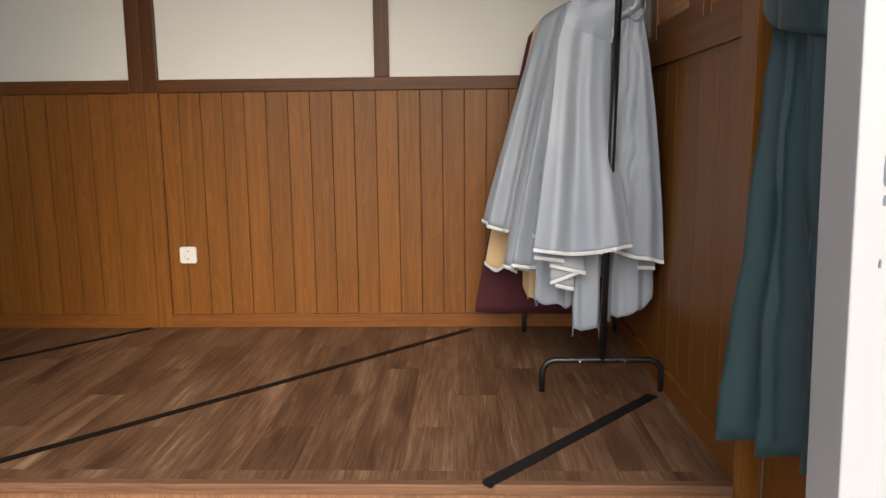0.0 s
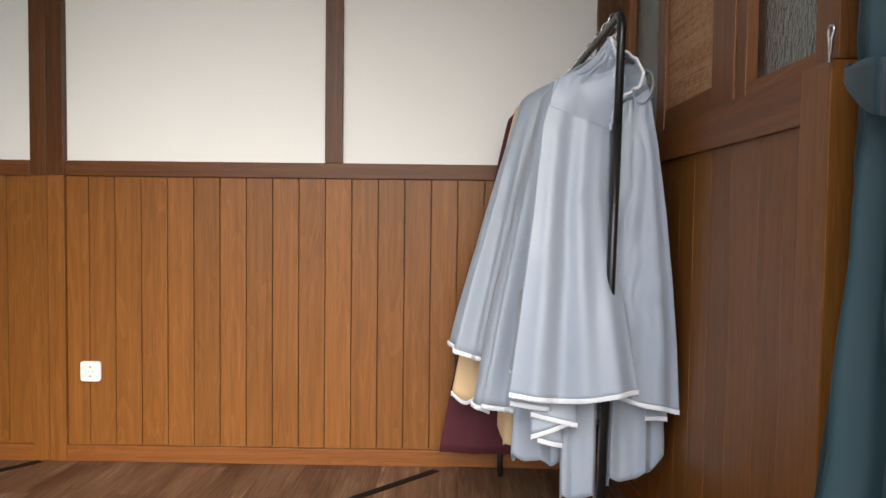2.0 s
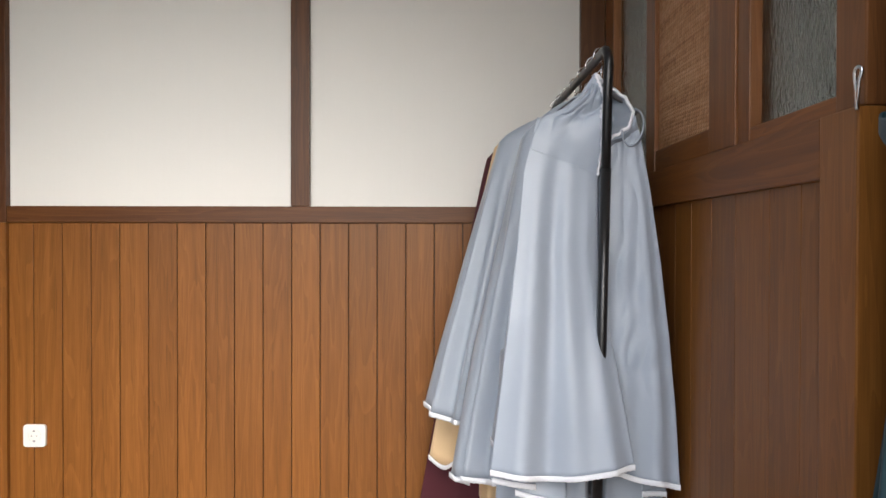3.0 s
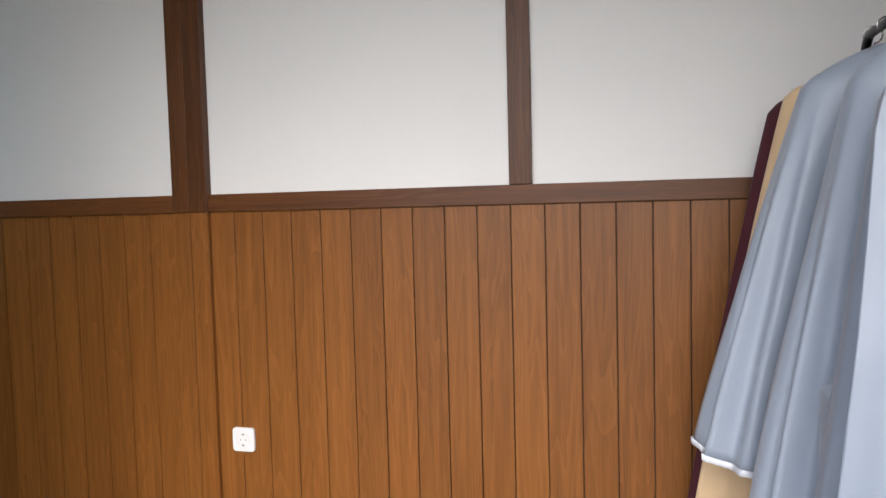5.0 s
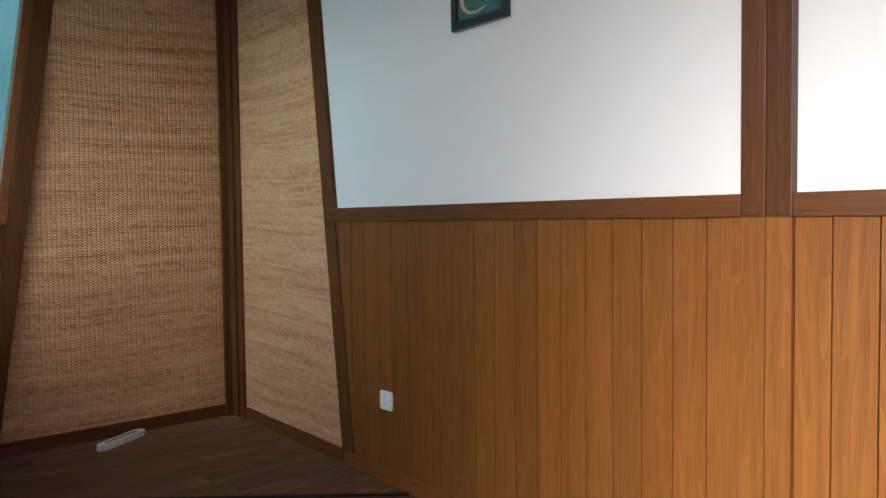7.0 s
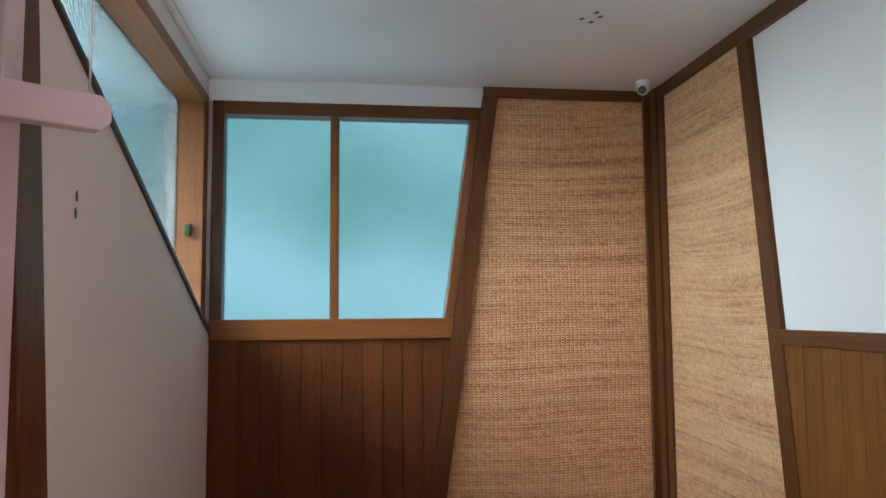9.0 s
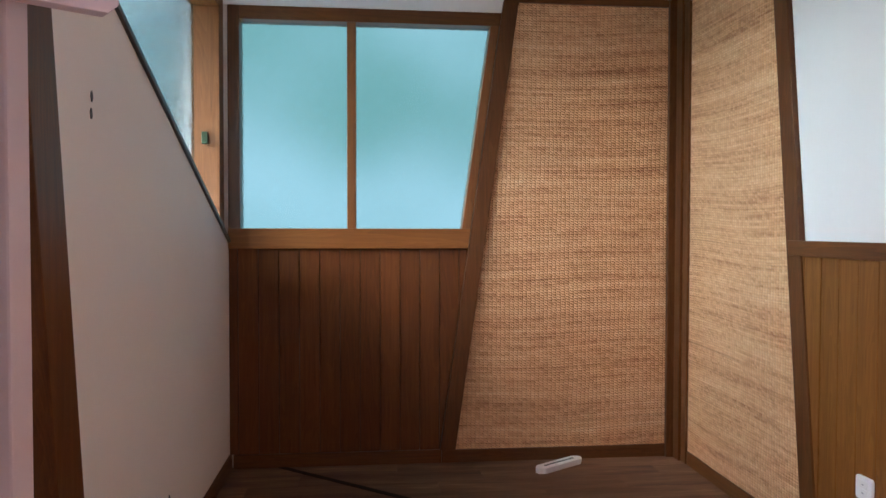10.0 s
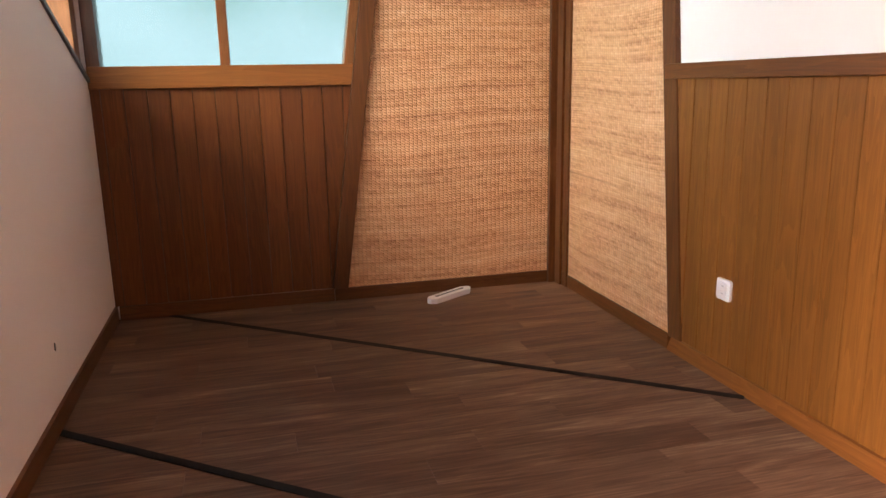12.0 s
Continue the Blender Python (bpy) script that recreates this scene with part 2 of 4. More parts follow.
def empty(name, at, label, category, group="", kind=""):
    ob = new(name)
    ob.location = at
    ob.empty_display_size = 0.05
    return tagged(ob, label, category, group, kind)


def rel(ob, parent):
    """Hangs ob, built in world places, under a parent that stands elsewhere."""
    ob.parent = parent
    ob.matrix_parent_inverse = Matrix.Translation(parent.location).inverted()
    return ob


def prism(pts, axis, d0, d1, bevel=0.0):
    """A straight prism: the outline pts lies in the two axes other than axis, in order x, y, z."""
    bm = bmesh.new()
    i = "xyz".index(axis)

    def at(p, d):
        q = list(p)
        q.insert(i, d)
        return bm.verts.new(q)
    a, b = [at(p, d0) for p in pts], [at(p, d1) for p in pts]
    n = len(pts)
    bm.faces.new(a)
    bm.faces.new(b[::-1])
    for k in range(n):
        bm.faces.new((a[k], b[k], b[(k + 1) % n], a[(k + 1) % n]))
    bmesh.ops.recalc_face_normals(bm, faces=bm.faces)
    if bevel:
        bmesh.ops.bevel(bm, geom=bm.edges[:], offset=bevel, segments=2, affect="EDGES", profile=0.6)
    return bm


def box(x0, x1, y0, y1, z0, z1, bevel=0.0):
    return prism([(x0, y0), (x1, y0), (x1, y1), (x0, y1)], "z", z0, z1, bevel)


def join(*bms):
    out = bmesh.new()
    for b in bms:
        tmp = bpy.data.meshes.new("tmp")
        b.to_mesh(tmp)
        b.free()
        out.from_mesh(tmp)
        bpy.data.meshes.remove(tmp)
    return out


def thicken(bm, t):
    """Gives a sheet its thickness."""
    bmesh.ops.recalc_face_normals(bm, faces=bm.faces)
    bm.normal_update()
    faces, rim = bm.faces[:], [e for e in bm.edges if len(e.link_faces) == 1]
    inner = {v: bm.verts.new(v.co - v.normal * t) for v in bm.verts[:]}
    for f in faces:
        bm.faces.new([inner[v] for v in reversed(f.verts)])
    for e in rim:
        p, q = e.verts
        bm.faces.new((p, q, inner[q], inner[p]))


def tube(points, r, sides=12, cap=True):
    bm = bmesh.new()
    pts = [Vector(p) for p in points]
    rings = []
    up = Vector((0.13, 0.31, 0.94))
    for i, p in enumerate(pts):
        d = (pts[min(i + 1, len(pts) - 1)] - pts[max(i - 1, 0)]).normalized()
        u = (up - d * up.dot(d)).normalized()
        v = d.cross(u)
        up = u
        rings.append([bm.verts.new(p + r * (math.cos(a) * u + math.sin(a) * v)) for a in (2 * math.pi * k / sides for k in range(sides))])
    for a, b in zip(rings, rings[1:]):
        for k in range(sides):
            bm.faces.new((a[k], a[(k + 1) % sides], b[(k + 1) % sides], b[k]))
    if cap:
        bm.faces.new(rings[0][::-1])
        bm.faces.new(rings[-1])
    return bm


def arc(c, r, a0, a1, u, v, n=8):
    c, u, v = Vector(c), Vector(u), Vector(v)
    return [c + r * (math.cos(a) * u + math.sin(a) * v) for a in (radians(a0 + (a1 - a0) * k / n) for k in range(n + 1))]


# ---- plan ----
NORTH, WEST, EAST, SOUTH, TOP = 4.0, -3.30, 2.175, 1.60, 2.50
RAIL0, RAIL1, BASE = 1.14, 1.20, 0.065
EDGE, GROUND, JOG = 2.355, -0.30, -0.15
BOARD = 0.1045


def slant_n(z):
    """x of the edge of the mat on the north wall."""
    return -2.095 - 0.118 * z


def slant_w(z):
    """y of the edge of the mat on the west wall."""
    return 2.765 + 0.14 * z


# floors and ground
ground = tagged(part("ground", box(-60, 60, -60, 30, GROUND - 0.5, GROUND), CONCRETE), "grey concrete ground outside the room", "ground", kind="structure")
platform = part("floor", join(box(WEST - 0.1, JOG, 1.4, 4.1, GROUND, -0.004), box(JOG, EAST + 0.05, EDGE, 4.1, GROUND, -0.004)), RISER)
tagged(platform, "raised platform floor with dark brown vinyl planks", "floor", kind="structure")
ceiling = tagged(part("ceiling", box(WEST - 0.3, EAST + 1.4, 1.62, 4.3, TOP, TOP + 0.12), CEILING), "off-white painted ceiling", "ceiling", kind="structure")

# north wall
wall_n = tagged(part("wall_north", box(WEST - 0.15, EAST + 1.3, NORTH + 0.014, NORTH + 0.16, GROUND, TOP), WALLPAPER),
                "cream wallpapered wall above teak wainscot boards", "wall", kind="structure")
part("board_backing", box(slant_n(0) + 0.05, EAST, NORTH + 0.0122, NORTH + 0.0138, BASE, RAIL0), GAPWOOD, wall_n)
part("baseboard", box(0.0, EAST, NORTH - 0.014, NORTH + 0.014, 0, BASE, 0.003), TEAK_X, wall_n)
part("baseboard", prism([(slant_n(0) - 0.005, 0), (-0.134, 0), (-0.134, BASE), (slant_n(BASE) + 0.04, BASE), (slant_n(BASE) + 0.03, 0.06)], "y", NORTH - 0.014, NORTH + 0.014, 0.0), TEAK_X, wall_n)
part("rail", box(0.0, EAST - 0.0, NORTH - 0.012, NORTH + 0.014, RAIL0, RAIL1, 0.003), POST_X, wall_n)
part("rail", prism([(slant_n(RAIL0) + 0.02, RAIL0), (-0.134, RAIL0), (-0.134, RAIL1), (slant_n(RAIL1) + 0.02, RAIL1)], "y", NORTH - 0.016, NORTH + 0.014, 0.003), POST_X, wall_n)
for x0, x1, z0 in ((-0.134, -0.068, 0.0), (-0.066, 0.0, 0.0), (1.03, 1.098, RAIL1), (2.085, EAST, RAIL1)):
    if z0 == 0:
        part("post", box(x0, x1, NORTH - 0.016, NORTH + 0.014, 0, RAIL0, 0.002), TEAK, wall_n)
        z0 = RAIL0
    part("post", box(x0, x1, NORTH - 0.016, NORTH + 0.014, z0, TOP, 0.003), POST, wall_n)
part("cornice", box(WEST, EAST, NORTH - 0.02, NORTH + 0.014, 2.435, TOP, 0.003), POST_X, wall_n)
part("slanted_post", prism([(slant_n(0.06), 0.06), (slant_n(0.06) + 0.095, 0.06), (slant_n(2.435) + 0.095, 2.435), (slant_n(2.435), 2.435)], "y", NORTH - 0.010, NORTH + 0.014, 0.002), POST, wall_n)
part("baseboard", box(WEST + 0.162, slant_n(0) - 0.005, NORTH - 0.012, NORTH + 0.014, 0, 0.07, 0.003), POST_X, wall_n)

# west wall with its window
wall_w = tagged(part("wall_west", join(box(WEST - 0.16, WEST - 0.014, 1.3, NORTH + 0.014, GROUND, 1.14), box(WEST - 0.16, WEST - 0.014, 1.3, NORTH + 0.014, 2.385, TOP),
                     box(WEST - 0.16, WEST - 0.014, 1.3, 1.61, 1.14, 2.385), box(WEST - 0.16, WEST - 0.014, 3.0, NORTH + 0.014, 1.14, 2.385)), PARTITION),
                "wall with teak boards below a frosted window", "wall", kind="structure")
part("board_backing", prism([(SOUTH, 0.07), (slant_w(0.07) - 0.02, 0.07), (slant_w(1.14) - 0.02, 1.14), (SOUTH, 1.14)], "x", WEST - 0.0138, WEST - 0.0128), GAPWOOD, wall_w)
part("baseboard", box(WEST - 0.014, WEST + 0.012, SOUTH + 0.02, 2.70, 0, 0.07, 0.003), POST_Y, wall_w)
part("baseboard", box(WEST - 0.014, WEST + 0.014, 2.702, NORTH - 0.07, 0, 0.068, 0.003), POST_Y, wall_w)
part("slanted_post", prism([(slant_w(0.07) - 0.082, 0.07), (slant_w(0.07), 0.07), (slant_w(2.45), 2.45), (slant_w(2.45) - 0.082, 2.45)], "x", WEST - 0.014, WEST + 0.022, 0.003), POST, wall_w)
part("cornice", box(WEST - 0.014, WEST + 0.02, 3.03, NORTH - 0.07, 2.44, TOP, 0.003), POST_Y, wall_w)
part("lintel_band", box(WEST - 0.014, WEST - 0.002, 1.58, 3.03, 2.385, TOP), CEILING, wall_w)
corner = part("corner_post", prism([(WEST - 0.014, NORTH - 0.068), (WEST + 0.03, NORTH - 0.068), (WEST + 0.03, NORTH - 0.03), (WEST + 0.098, NORTH - 0.03), (WEST + 0.098, NORTH + 0.014), (WEST - 0.014, NORTH + 0.014)], "z", 0, TOP, 0.003), POST, wall_w)
part("corner_trim", box(WEST + 0.100, WEST + 0.160, NORTH - 0.018, NORTH + 0.014, 0.0, 2.435, 0.004), POST, wall_n)

# window in the west wall
win = empty("window_1", (WEST, 2.2, 1.14), "wooden window with two aqua frosted panes", "window", kind="structure")
wf = [part("sill", prism([(1.60, 1.14), (slant_w(1.14) - 0.084, 1.14), (slant_w(1.245) - 0.084, 1.245), (1.60, 1.245)], "x", WEST - 0.10, WEST + 0.016, 0.003), TEAK_Y),
      part("window_frame", box(WEST - 0.10, WEST + 0.008, 1.60, 1.66, 1.245, 2.385, 0.003), POST),
      part("window_frame", box(WEST - 0.10, WEST + 0.006, 1.66, 3.03, 2.315, 2.385, 0.003), POST_Y),
      part("mullion", box(WEST - 0.09, WEST + 0.0, 2.205, 2.252, 1.245, 2.315, 0.003), FRAME),
      part("window_frame", prism([(slant_w(1.245) - 0.13, 1.245), (slant_w(1.245) - 0.084, 1.245), (slant_w(2.315) - 0.084, 2.315), (slant_w(2.315) - 0.13, 2.315)], "x", WEST - 0.10, WEST + 0.006, 0.003), FRAME),
      part("pane", prism([(1.66, 1.245), (2.205, 1.245), (2.205, 2.315), (1.66, 2.315)], "x", WEST - 0.058, WEST - 0.052), GLASS),
      part("pane", prism([(2.252, 1.245), (slant_w(1.245) - 0.13, 1.245), (slant_w(2.315) - 0.13, 2.315), (2.252, 2.315)], "x", WEST - 0.058, WEST - 0.052), GLASS)]
for o in wf:
    rel(o, win)

# south side: wall with a window behind the white partition with its sloping top
tagged(part("wall_south", join(box(WEST - 0.16, -1.0, 1.40, 1.575, GROUND, 1.05), box(WEST - 0.16, -1.0, 1.40, 1.575, 2.40, TOP), box(WEST - 0.16, WEST + 0.02, 1.40, 1.575, 1.05, 2.40),
                     box(-1.12, -1.0, 1.40, 1.575, 1.05, 2.40), box(-0.998, -0.36, 1.42, 1.555, GROUND, TOP), box(-0.398, -0.345, 1.557, 1.746, GROUND, TOP)), CEILING), "painted wall with a high frosted window", "wall", kind="structure")
win2 = empty("window_2", (-2.2, 1.5, 1.05), "wooden window with aqua frosted pane behind partition", "window", kind="structure")
for o in (part("window_frame", box(WEST + 0.02, WEST + 0.125, 1.43, 1.583, 1.05, 2.40, 0.003), FRAME),
          part("window_frame", box(WEST + 0.125, -1.12, 1.43, 1.583, 2.34, 2.40, 0.003), TEAK_X),
          part("pane", box(WEST + 0.125, -1.12, 1.455, 1.461, 1.05, 2.34), GLASS_SOUTH)):
    rel(o, win2)
    if o.name.startswith("pane"):
        o.visible_shadow = False


def diag(x):
    """Height of the partition's sloping top."""
    return 1.165 + 0.412 * (x - WEST)


part_wall = empty("partition", (-2.2, SOUTH, 0), "grey-white partition panel with a sloping top", "partition", kind="structure")
rel(part("panel", prism([(WEST, 0.07), (-1.30, 0.07), (-1.09, diag(-1.09)), (WEST, diag(WEST))], "y", 1.586, SOUTH), PARTITION), part_wall)
rel(part("edge_strip", prism([(WEST, diag(WEST)), (-1.09, diag(-1.09)), (-1.09, diag(-1.09) + 0.022), (WEST, diag(WEST) + 0.022)], "y", 1.584, SOUTH + 0.012, 0.002), SLATE), part_wall)
rel(part("baseboard", box(WEST + 0.012, -1.34, 1.584, SOUTH + 0.014, 0, 0.075, 0.003), POST_X), part_wall)
rel(part("slanted_post", prism([(-1.345, 0), (-1.20, 0), (-0.86, 2.5), (-1.005, 2.5)], "y", 1.56, SOUTH + 0.03, 0.004), POST), part_wall)

# east wall: boarded partition below, glazed frames above
wall_e = tagged(part("wall_east", box(EAST + 0.012, EAST + 0.05, 2.348, NORTH + 0.014, GROUND, 1.17), TEAK), "teak boarded partition with glazed frames above", "wall", kind="structure")
part("stile", box(EAST - 0.014, EAST + 0.06, 2.345, 2.45, GROUND, 1.27, 0.003), TEAK, wall_e)
part("side_board", box(EAST + 0.062, EAST + 0.082, 1.735, 2.343, GROUND, TOP, 0.002), TEAK, wall_e)
part("rail", box(EAST - 0.012, EAST + 0.055, 2.452, NORTH - 0.016, 1.172, 1.27, 0.003), TEAK_Y, wall_e)
part("baseboard", box(EAST - 0.012, EAST + 0.012, 2.452, NORTH - 0.016, 0, 0.08, 0.003), TEAK_Y, wall_e)
for y0, y1 in ((2.35, 2.43), (2.745, 2.80), (2.806, 2.95), (3.375, 3.46), (3.86, NORTH - 0.018)):
    part("upright", box(EAST - (0.004 if y0 == 2.806 else 0.0), EAST + 0.055, y0, y1, 1.272, TOP, 0.003), FRAME, wall_e)
for y0, y1, z in ((2.43, 2.745, 1.30), (2.95, 3.375, 1.33), (3.46, 3.86, 1.30)):
    part("frame_rail", box(EAST + 0.002, EAST + 0.05, y0, y1, 1.272, z, 0.003), TEAK_Y, wall_e)
for y0, y1 in ((2.43, 2.745), (3.46, 3.86)):
    part("pane", box(EAST + 0.026, EAST + 0.031, y0, y1, 1.30, TOP), GLASS_GREY, wall_e, "grey rain-textured glass pane")

# frame of the wide entrance
def post_x(z):
    """x of the near edge of the post east of the entrance, which leans a little."""
    return 2.068 - 0.020 * (z - 0.4)


tagged(part("door_frame_east", join(prism([(post_x(GROUND), GROUND), (post_x(GROUND) + 0.06, GROUND), (post_x(TOP) + 0.06, TOP), (post_x(TOP), TOP)], "y", 1.642, 1.76, 0.004), box(2.13, 3.08, 1.67, 1.73, GROUND, TOP)), WHITE_PAINT), "white painted entrance frame with chipped paint", "door frame", kind="structure")
post_w = tagged(part("door_frame_west", join(box(-0.40, -0.343, 1.75, 1.888, GROUND, TOP, 0.004), box(-0.278, -0.10, 1.75, 1.888, GROUND, TOP, 0.004)), LILAC),
                "lilac-white painted entrance frame with a groove", "door frame", kind="structure")
part("groove", box(-0.343, -0.278, 1.79, 1.862, GROUND, TOP), GROOVE, post_w, "grey-blue painted groove")
lintel = tagged(part("door_lintel", box(-0.10, 2.022, 1.66, 1.76, 2.42, TOP, 0.004), WHITE_PAINT), "white painted lintel above the entrance", "lintel", kind="structure")
# out-of-view light blocker, added to limit steep sky light through window_2
eave = tagged(part("eave", box(WEST - 0.4, -0.41, 0.60, 1.615, TOP, TOP + 0.1), CEILING), "unseen eave added to cut the sky light at the high window", "eave", kind="structure")
tagged(part("wall_side_room", box(3.4, 3.5, 1.75, 4.2, GROUND, TOP), CEILING), "plain wall of the side room", "wall", kind="structure")


# ---- view beyond the frosted windows ----
def backdrop(name, bm, low, high, power):
    m = Mat(name)
    m.t.nodes.remove(m.b)
    v = m.coords((1, 1, 1), spread=False)
    c = m.ramp(m.math("MULTIPLY_ADD", m.noise(v, 3.5, 4, 0.6), 0.45, m.math("MULTIPLY", m.noise(v, 0.55, 3, 0.5), 0.6)), (0.45, low), (0.59, high))
    e = m.n("ShaderNodeEmission", Color=c, Strength=power)
    m.t.links.new(e.outputs[0], m.t.nodes["Material Output"].inputs[0])
    return tagged(part(name, bm, m.m), "soft green and pale blue daylight outside", "backdrop", kind="structure")


backdrop("backdrop_west", box(-7.1, -7.0, -3, 8, GROUND, 6), (0.19, 0.36, 0.31), (0.44, 0.61, 0.61), GLOW)

# ---- mats ----
STRAND = plain("dark_strand_fibre", (0.15, 0.070, 0.028), 0.7, 0, 0.4, 90, 0.3)


def mat_relief(h, z, d, u):
    """How far the matting stands out of its plane; u from 0 to 1 across it."""
    return (0.008 * noise.noise((h * 1.7, z * 4.0, d)) + 0.0035 * noise.noise((h * 3, z * 14, d + 7))) * min(1, 6 * min(u, 1 - u))


def mat_panel(name, outline, axis, d, material, label, inward, rib=0.027, rowh=0.0155, strands=()):
    """Matting stretched in its frame, a little uneven."""
    bm = bmesh.new()
    k = int((outline[1] - outline[0]) / (rowh / 4))
    n = int(abs(outline[3](1.5) - outline[2](1.5)) / (rib / 3))
    rows = []
    for j in range(k + 1):
        z = outline[0] + (outline[1] - outline[0]) * j / k
        h0, h1 = outline[2](z), outline[3](z)
        row = []
        for i in range(n + 1):
            h = h0 + (h1 - h0) * i / n
            e = mat_relief(h, z, d, i / n)
            zz = z + 0.016 * math.sin(2.3 * h + 0.7) + 0.006 * math.sin(5.9 * h + 3 * z)
            e += inward * 0.0025 * (0.5 + 0.5 * noise.noise((h * 6, zz * 45, d)))
            row.append(bm.verts.new((h, d + e, z) if axis == "y" else (d + e, h, z)))
        rows.append(row)
    for a, b in zip(rows, rows[1:]):
        for i in range(n):
            bm.faces.new((a[i], a[i + 1], b[i + 1], b[i]))
    thicken(bm, 0.006)
    root = tagged(part(name, bm, material, smooth=True), label, "wall mat")
    for z0, u0, u1 in strands:
        line = []
        for i in range(57):
            u = u0 + (u1 - u0) * i / 56
            h0, h1 = outline[2](z0), outline[3](z0)
            h = h0 + (h1 - h0) * u
            z = z0 - 0.016 * math.sin(2.3 * h + 0.7) - 0.005 * math.sin(5.9 * h + 3 * z0) + 0.004 * noise.noise((h * 9, z0 * 20, 3))
            e = mat_relief(h, z, d, u) + inward * 0.0022
            line.append((h, d + e, z) if axis == "y" else (d + e, h, z))
        part("dark_strand", tube(line, 0.0032, 6), STRAND, root, "darker brown fibre strand", True)
    return root


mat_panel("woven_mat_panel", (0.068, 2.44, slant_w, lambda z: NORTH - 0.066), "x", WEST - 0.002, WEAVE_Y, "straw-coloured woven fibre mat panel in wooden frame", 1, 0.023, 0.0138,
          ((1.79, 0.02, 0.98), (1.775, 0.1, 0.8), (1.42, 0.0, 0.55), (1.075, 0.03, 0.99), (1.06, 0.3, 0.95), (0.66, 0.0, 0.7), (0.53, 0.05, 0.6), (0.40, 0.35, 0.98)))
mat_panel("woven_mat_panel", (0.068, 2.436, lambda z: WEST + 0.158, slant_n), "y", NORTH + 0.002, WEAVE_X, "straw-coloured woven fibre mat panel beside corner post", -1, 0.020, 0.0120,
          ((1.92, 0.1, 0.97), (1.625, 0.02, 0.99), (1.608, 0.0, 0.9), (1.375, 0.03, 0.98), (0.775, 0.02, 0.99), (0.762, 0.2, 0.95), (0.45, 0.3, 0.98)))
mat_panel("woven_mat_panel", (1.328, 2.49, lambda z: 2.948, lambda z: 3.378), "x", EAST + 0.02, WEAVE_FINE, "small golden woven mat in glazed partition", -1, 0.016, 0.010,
          ((1.46, 0.05, 0.95), (1.72, 0.0, 0.8), (1.98, 0.1, 1.0), (2.24, 0.05, 0.9)))


# ---- clothes rack ----
def rack():
    root = empty("clothes_rack", (1.942, 3.07, 0), "black steel tube clothes rack on splayed feet", "clothes rack")
    bx, tx, y0, y1, top = 1.942, 1.974, 3.07, 3.90, 1.545
    lean = (tx - bx) / top
    for y in (y0, y1):
        s = 1 if y == y0 else -1
        rel(part("upright", tube([(bx, y, 0.115), (bx + lean * 0.8, y, 0.8), (bx + lean * 1.25, y, 1.25)], 0.0125), BLACK, smooth=True), root)
        foot = [(bx - 0.215, y, 0.0)] + arc((bx - 0.165, y, 0.067), 0.05, 180, 90, (1, 0, 0), (0, 0, 1)) + arc((bx + 0.165, y, 0.067), 0.05, 90, 0, (1, 0, 0), (0, 0, 1)) + [(bx + 0.215, y, 0.0)]
        rel(part("foot", tube(foot, 0.0115), BLACK, smooth=True), root)
        for dx in (-0.08, 0.08):
            rel(part("bolt", tube([(bx + dx, y - 0.016 * s, 0.117), (bx + dx, y - 0.011 * s, 0.117)], 0.006, 8), CHROME), root)
    bar = [(bx + lean * 1.25, y0, 1.25), (tx - 0.001, y0, top - 0.05)] + arc((tx, y0 + 0.05, top - 0.05), 0.05, 180, 90, (0, 1, 0), (0, 0, 1)) \
        + arc((tx, y1 - 0.05, top - 0.05), 0.05, 90, 0, (0, 1, 0), (0, 0, 1)) + [(bx + lean * 1.25, y1, 1.25)]
    rel(part("top_bar", tube(bar, 0.0115), BLACK, smooth=True), root)
    for y in (3.15, 3.82):
        rel(part("bolt", tube([(tx + 0.012, y, top), (tx + 0.017, y, top)], 0.006, 8), CHROME), root)
    return root


rack()


def hanger(y, tilt):
    root = empty("clothes_hanger", (1.974, y, 1.5), "dark plastic clothes hanger with a steel hook on the rack", "hanger", "hangers on the rack")
    hook = arc((1.974, y, 1.538), 0.022, 200, -80, (math.cos(tilt), math.sin(tilt), 0), (0, 0, 1), 12)
    hook += [(1.974, y, 1.50), (1.974, y, 1.455)]
    rel(part("hook", tube(hook, 0.0021, 8), CHROME, smooth=True), root)
    arm = [(1.974 - 0.11, y, 1.395), (1.974 - 0.07, y, 1.425), (1.974, y, 1.458), (1.974 + 0.06, y, 1.425), (1.974 + 0.09, y, 1.395)]
    rel(part("shoulder_bar", tube(arm, 0.008, 8), SLATE, smooth=True), root)


for hy, ht in ((3.15, 0.3), (3.24, -0.4), (3.36, 0.2), (3.5, 0.5), (3.62, -0.2), (3.74, 0.3), (3.84, 0.0)):
    hanger(hy, ht)


# ---- garments ----
def smooth01(s):
    s = max(0.0, min(1.0, s))
    return s * s * (3 - 2 * s)


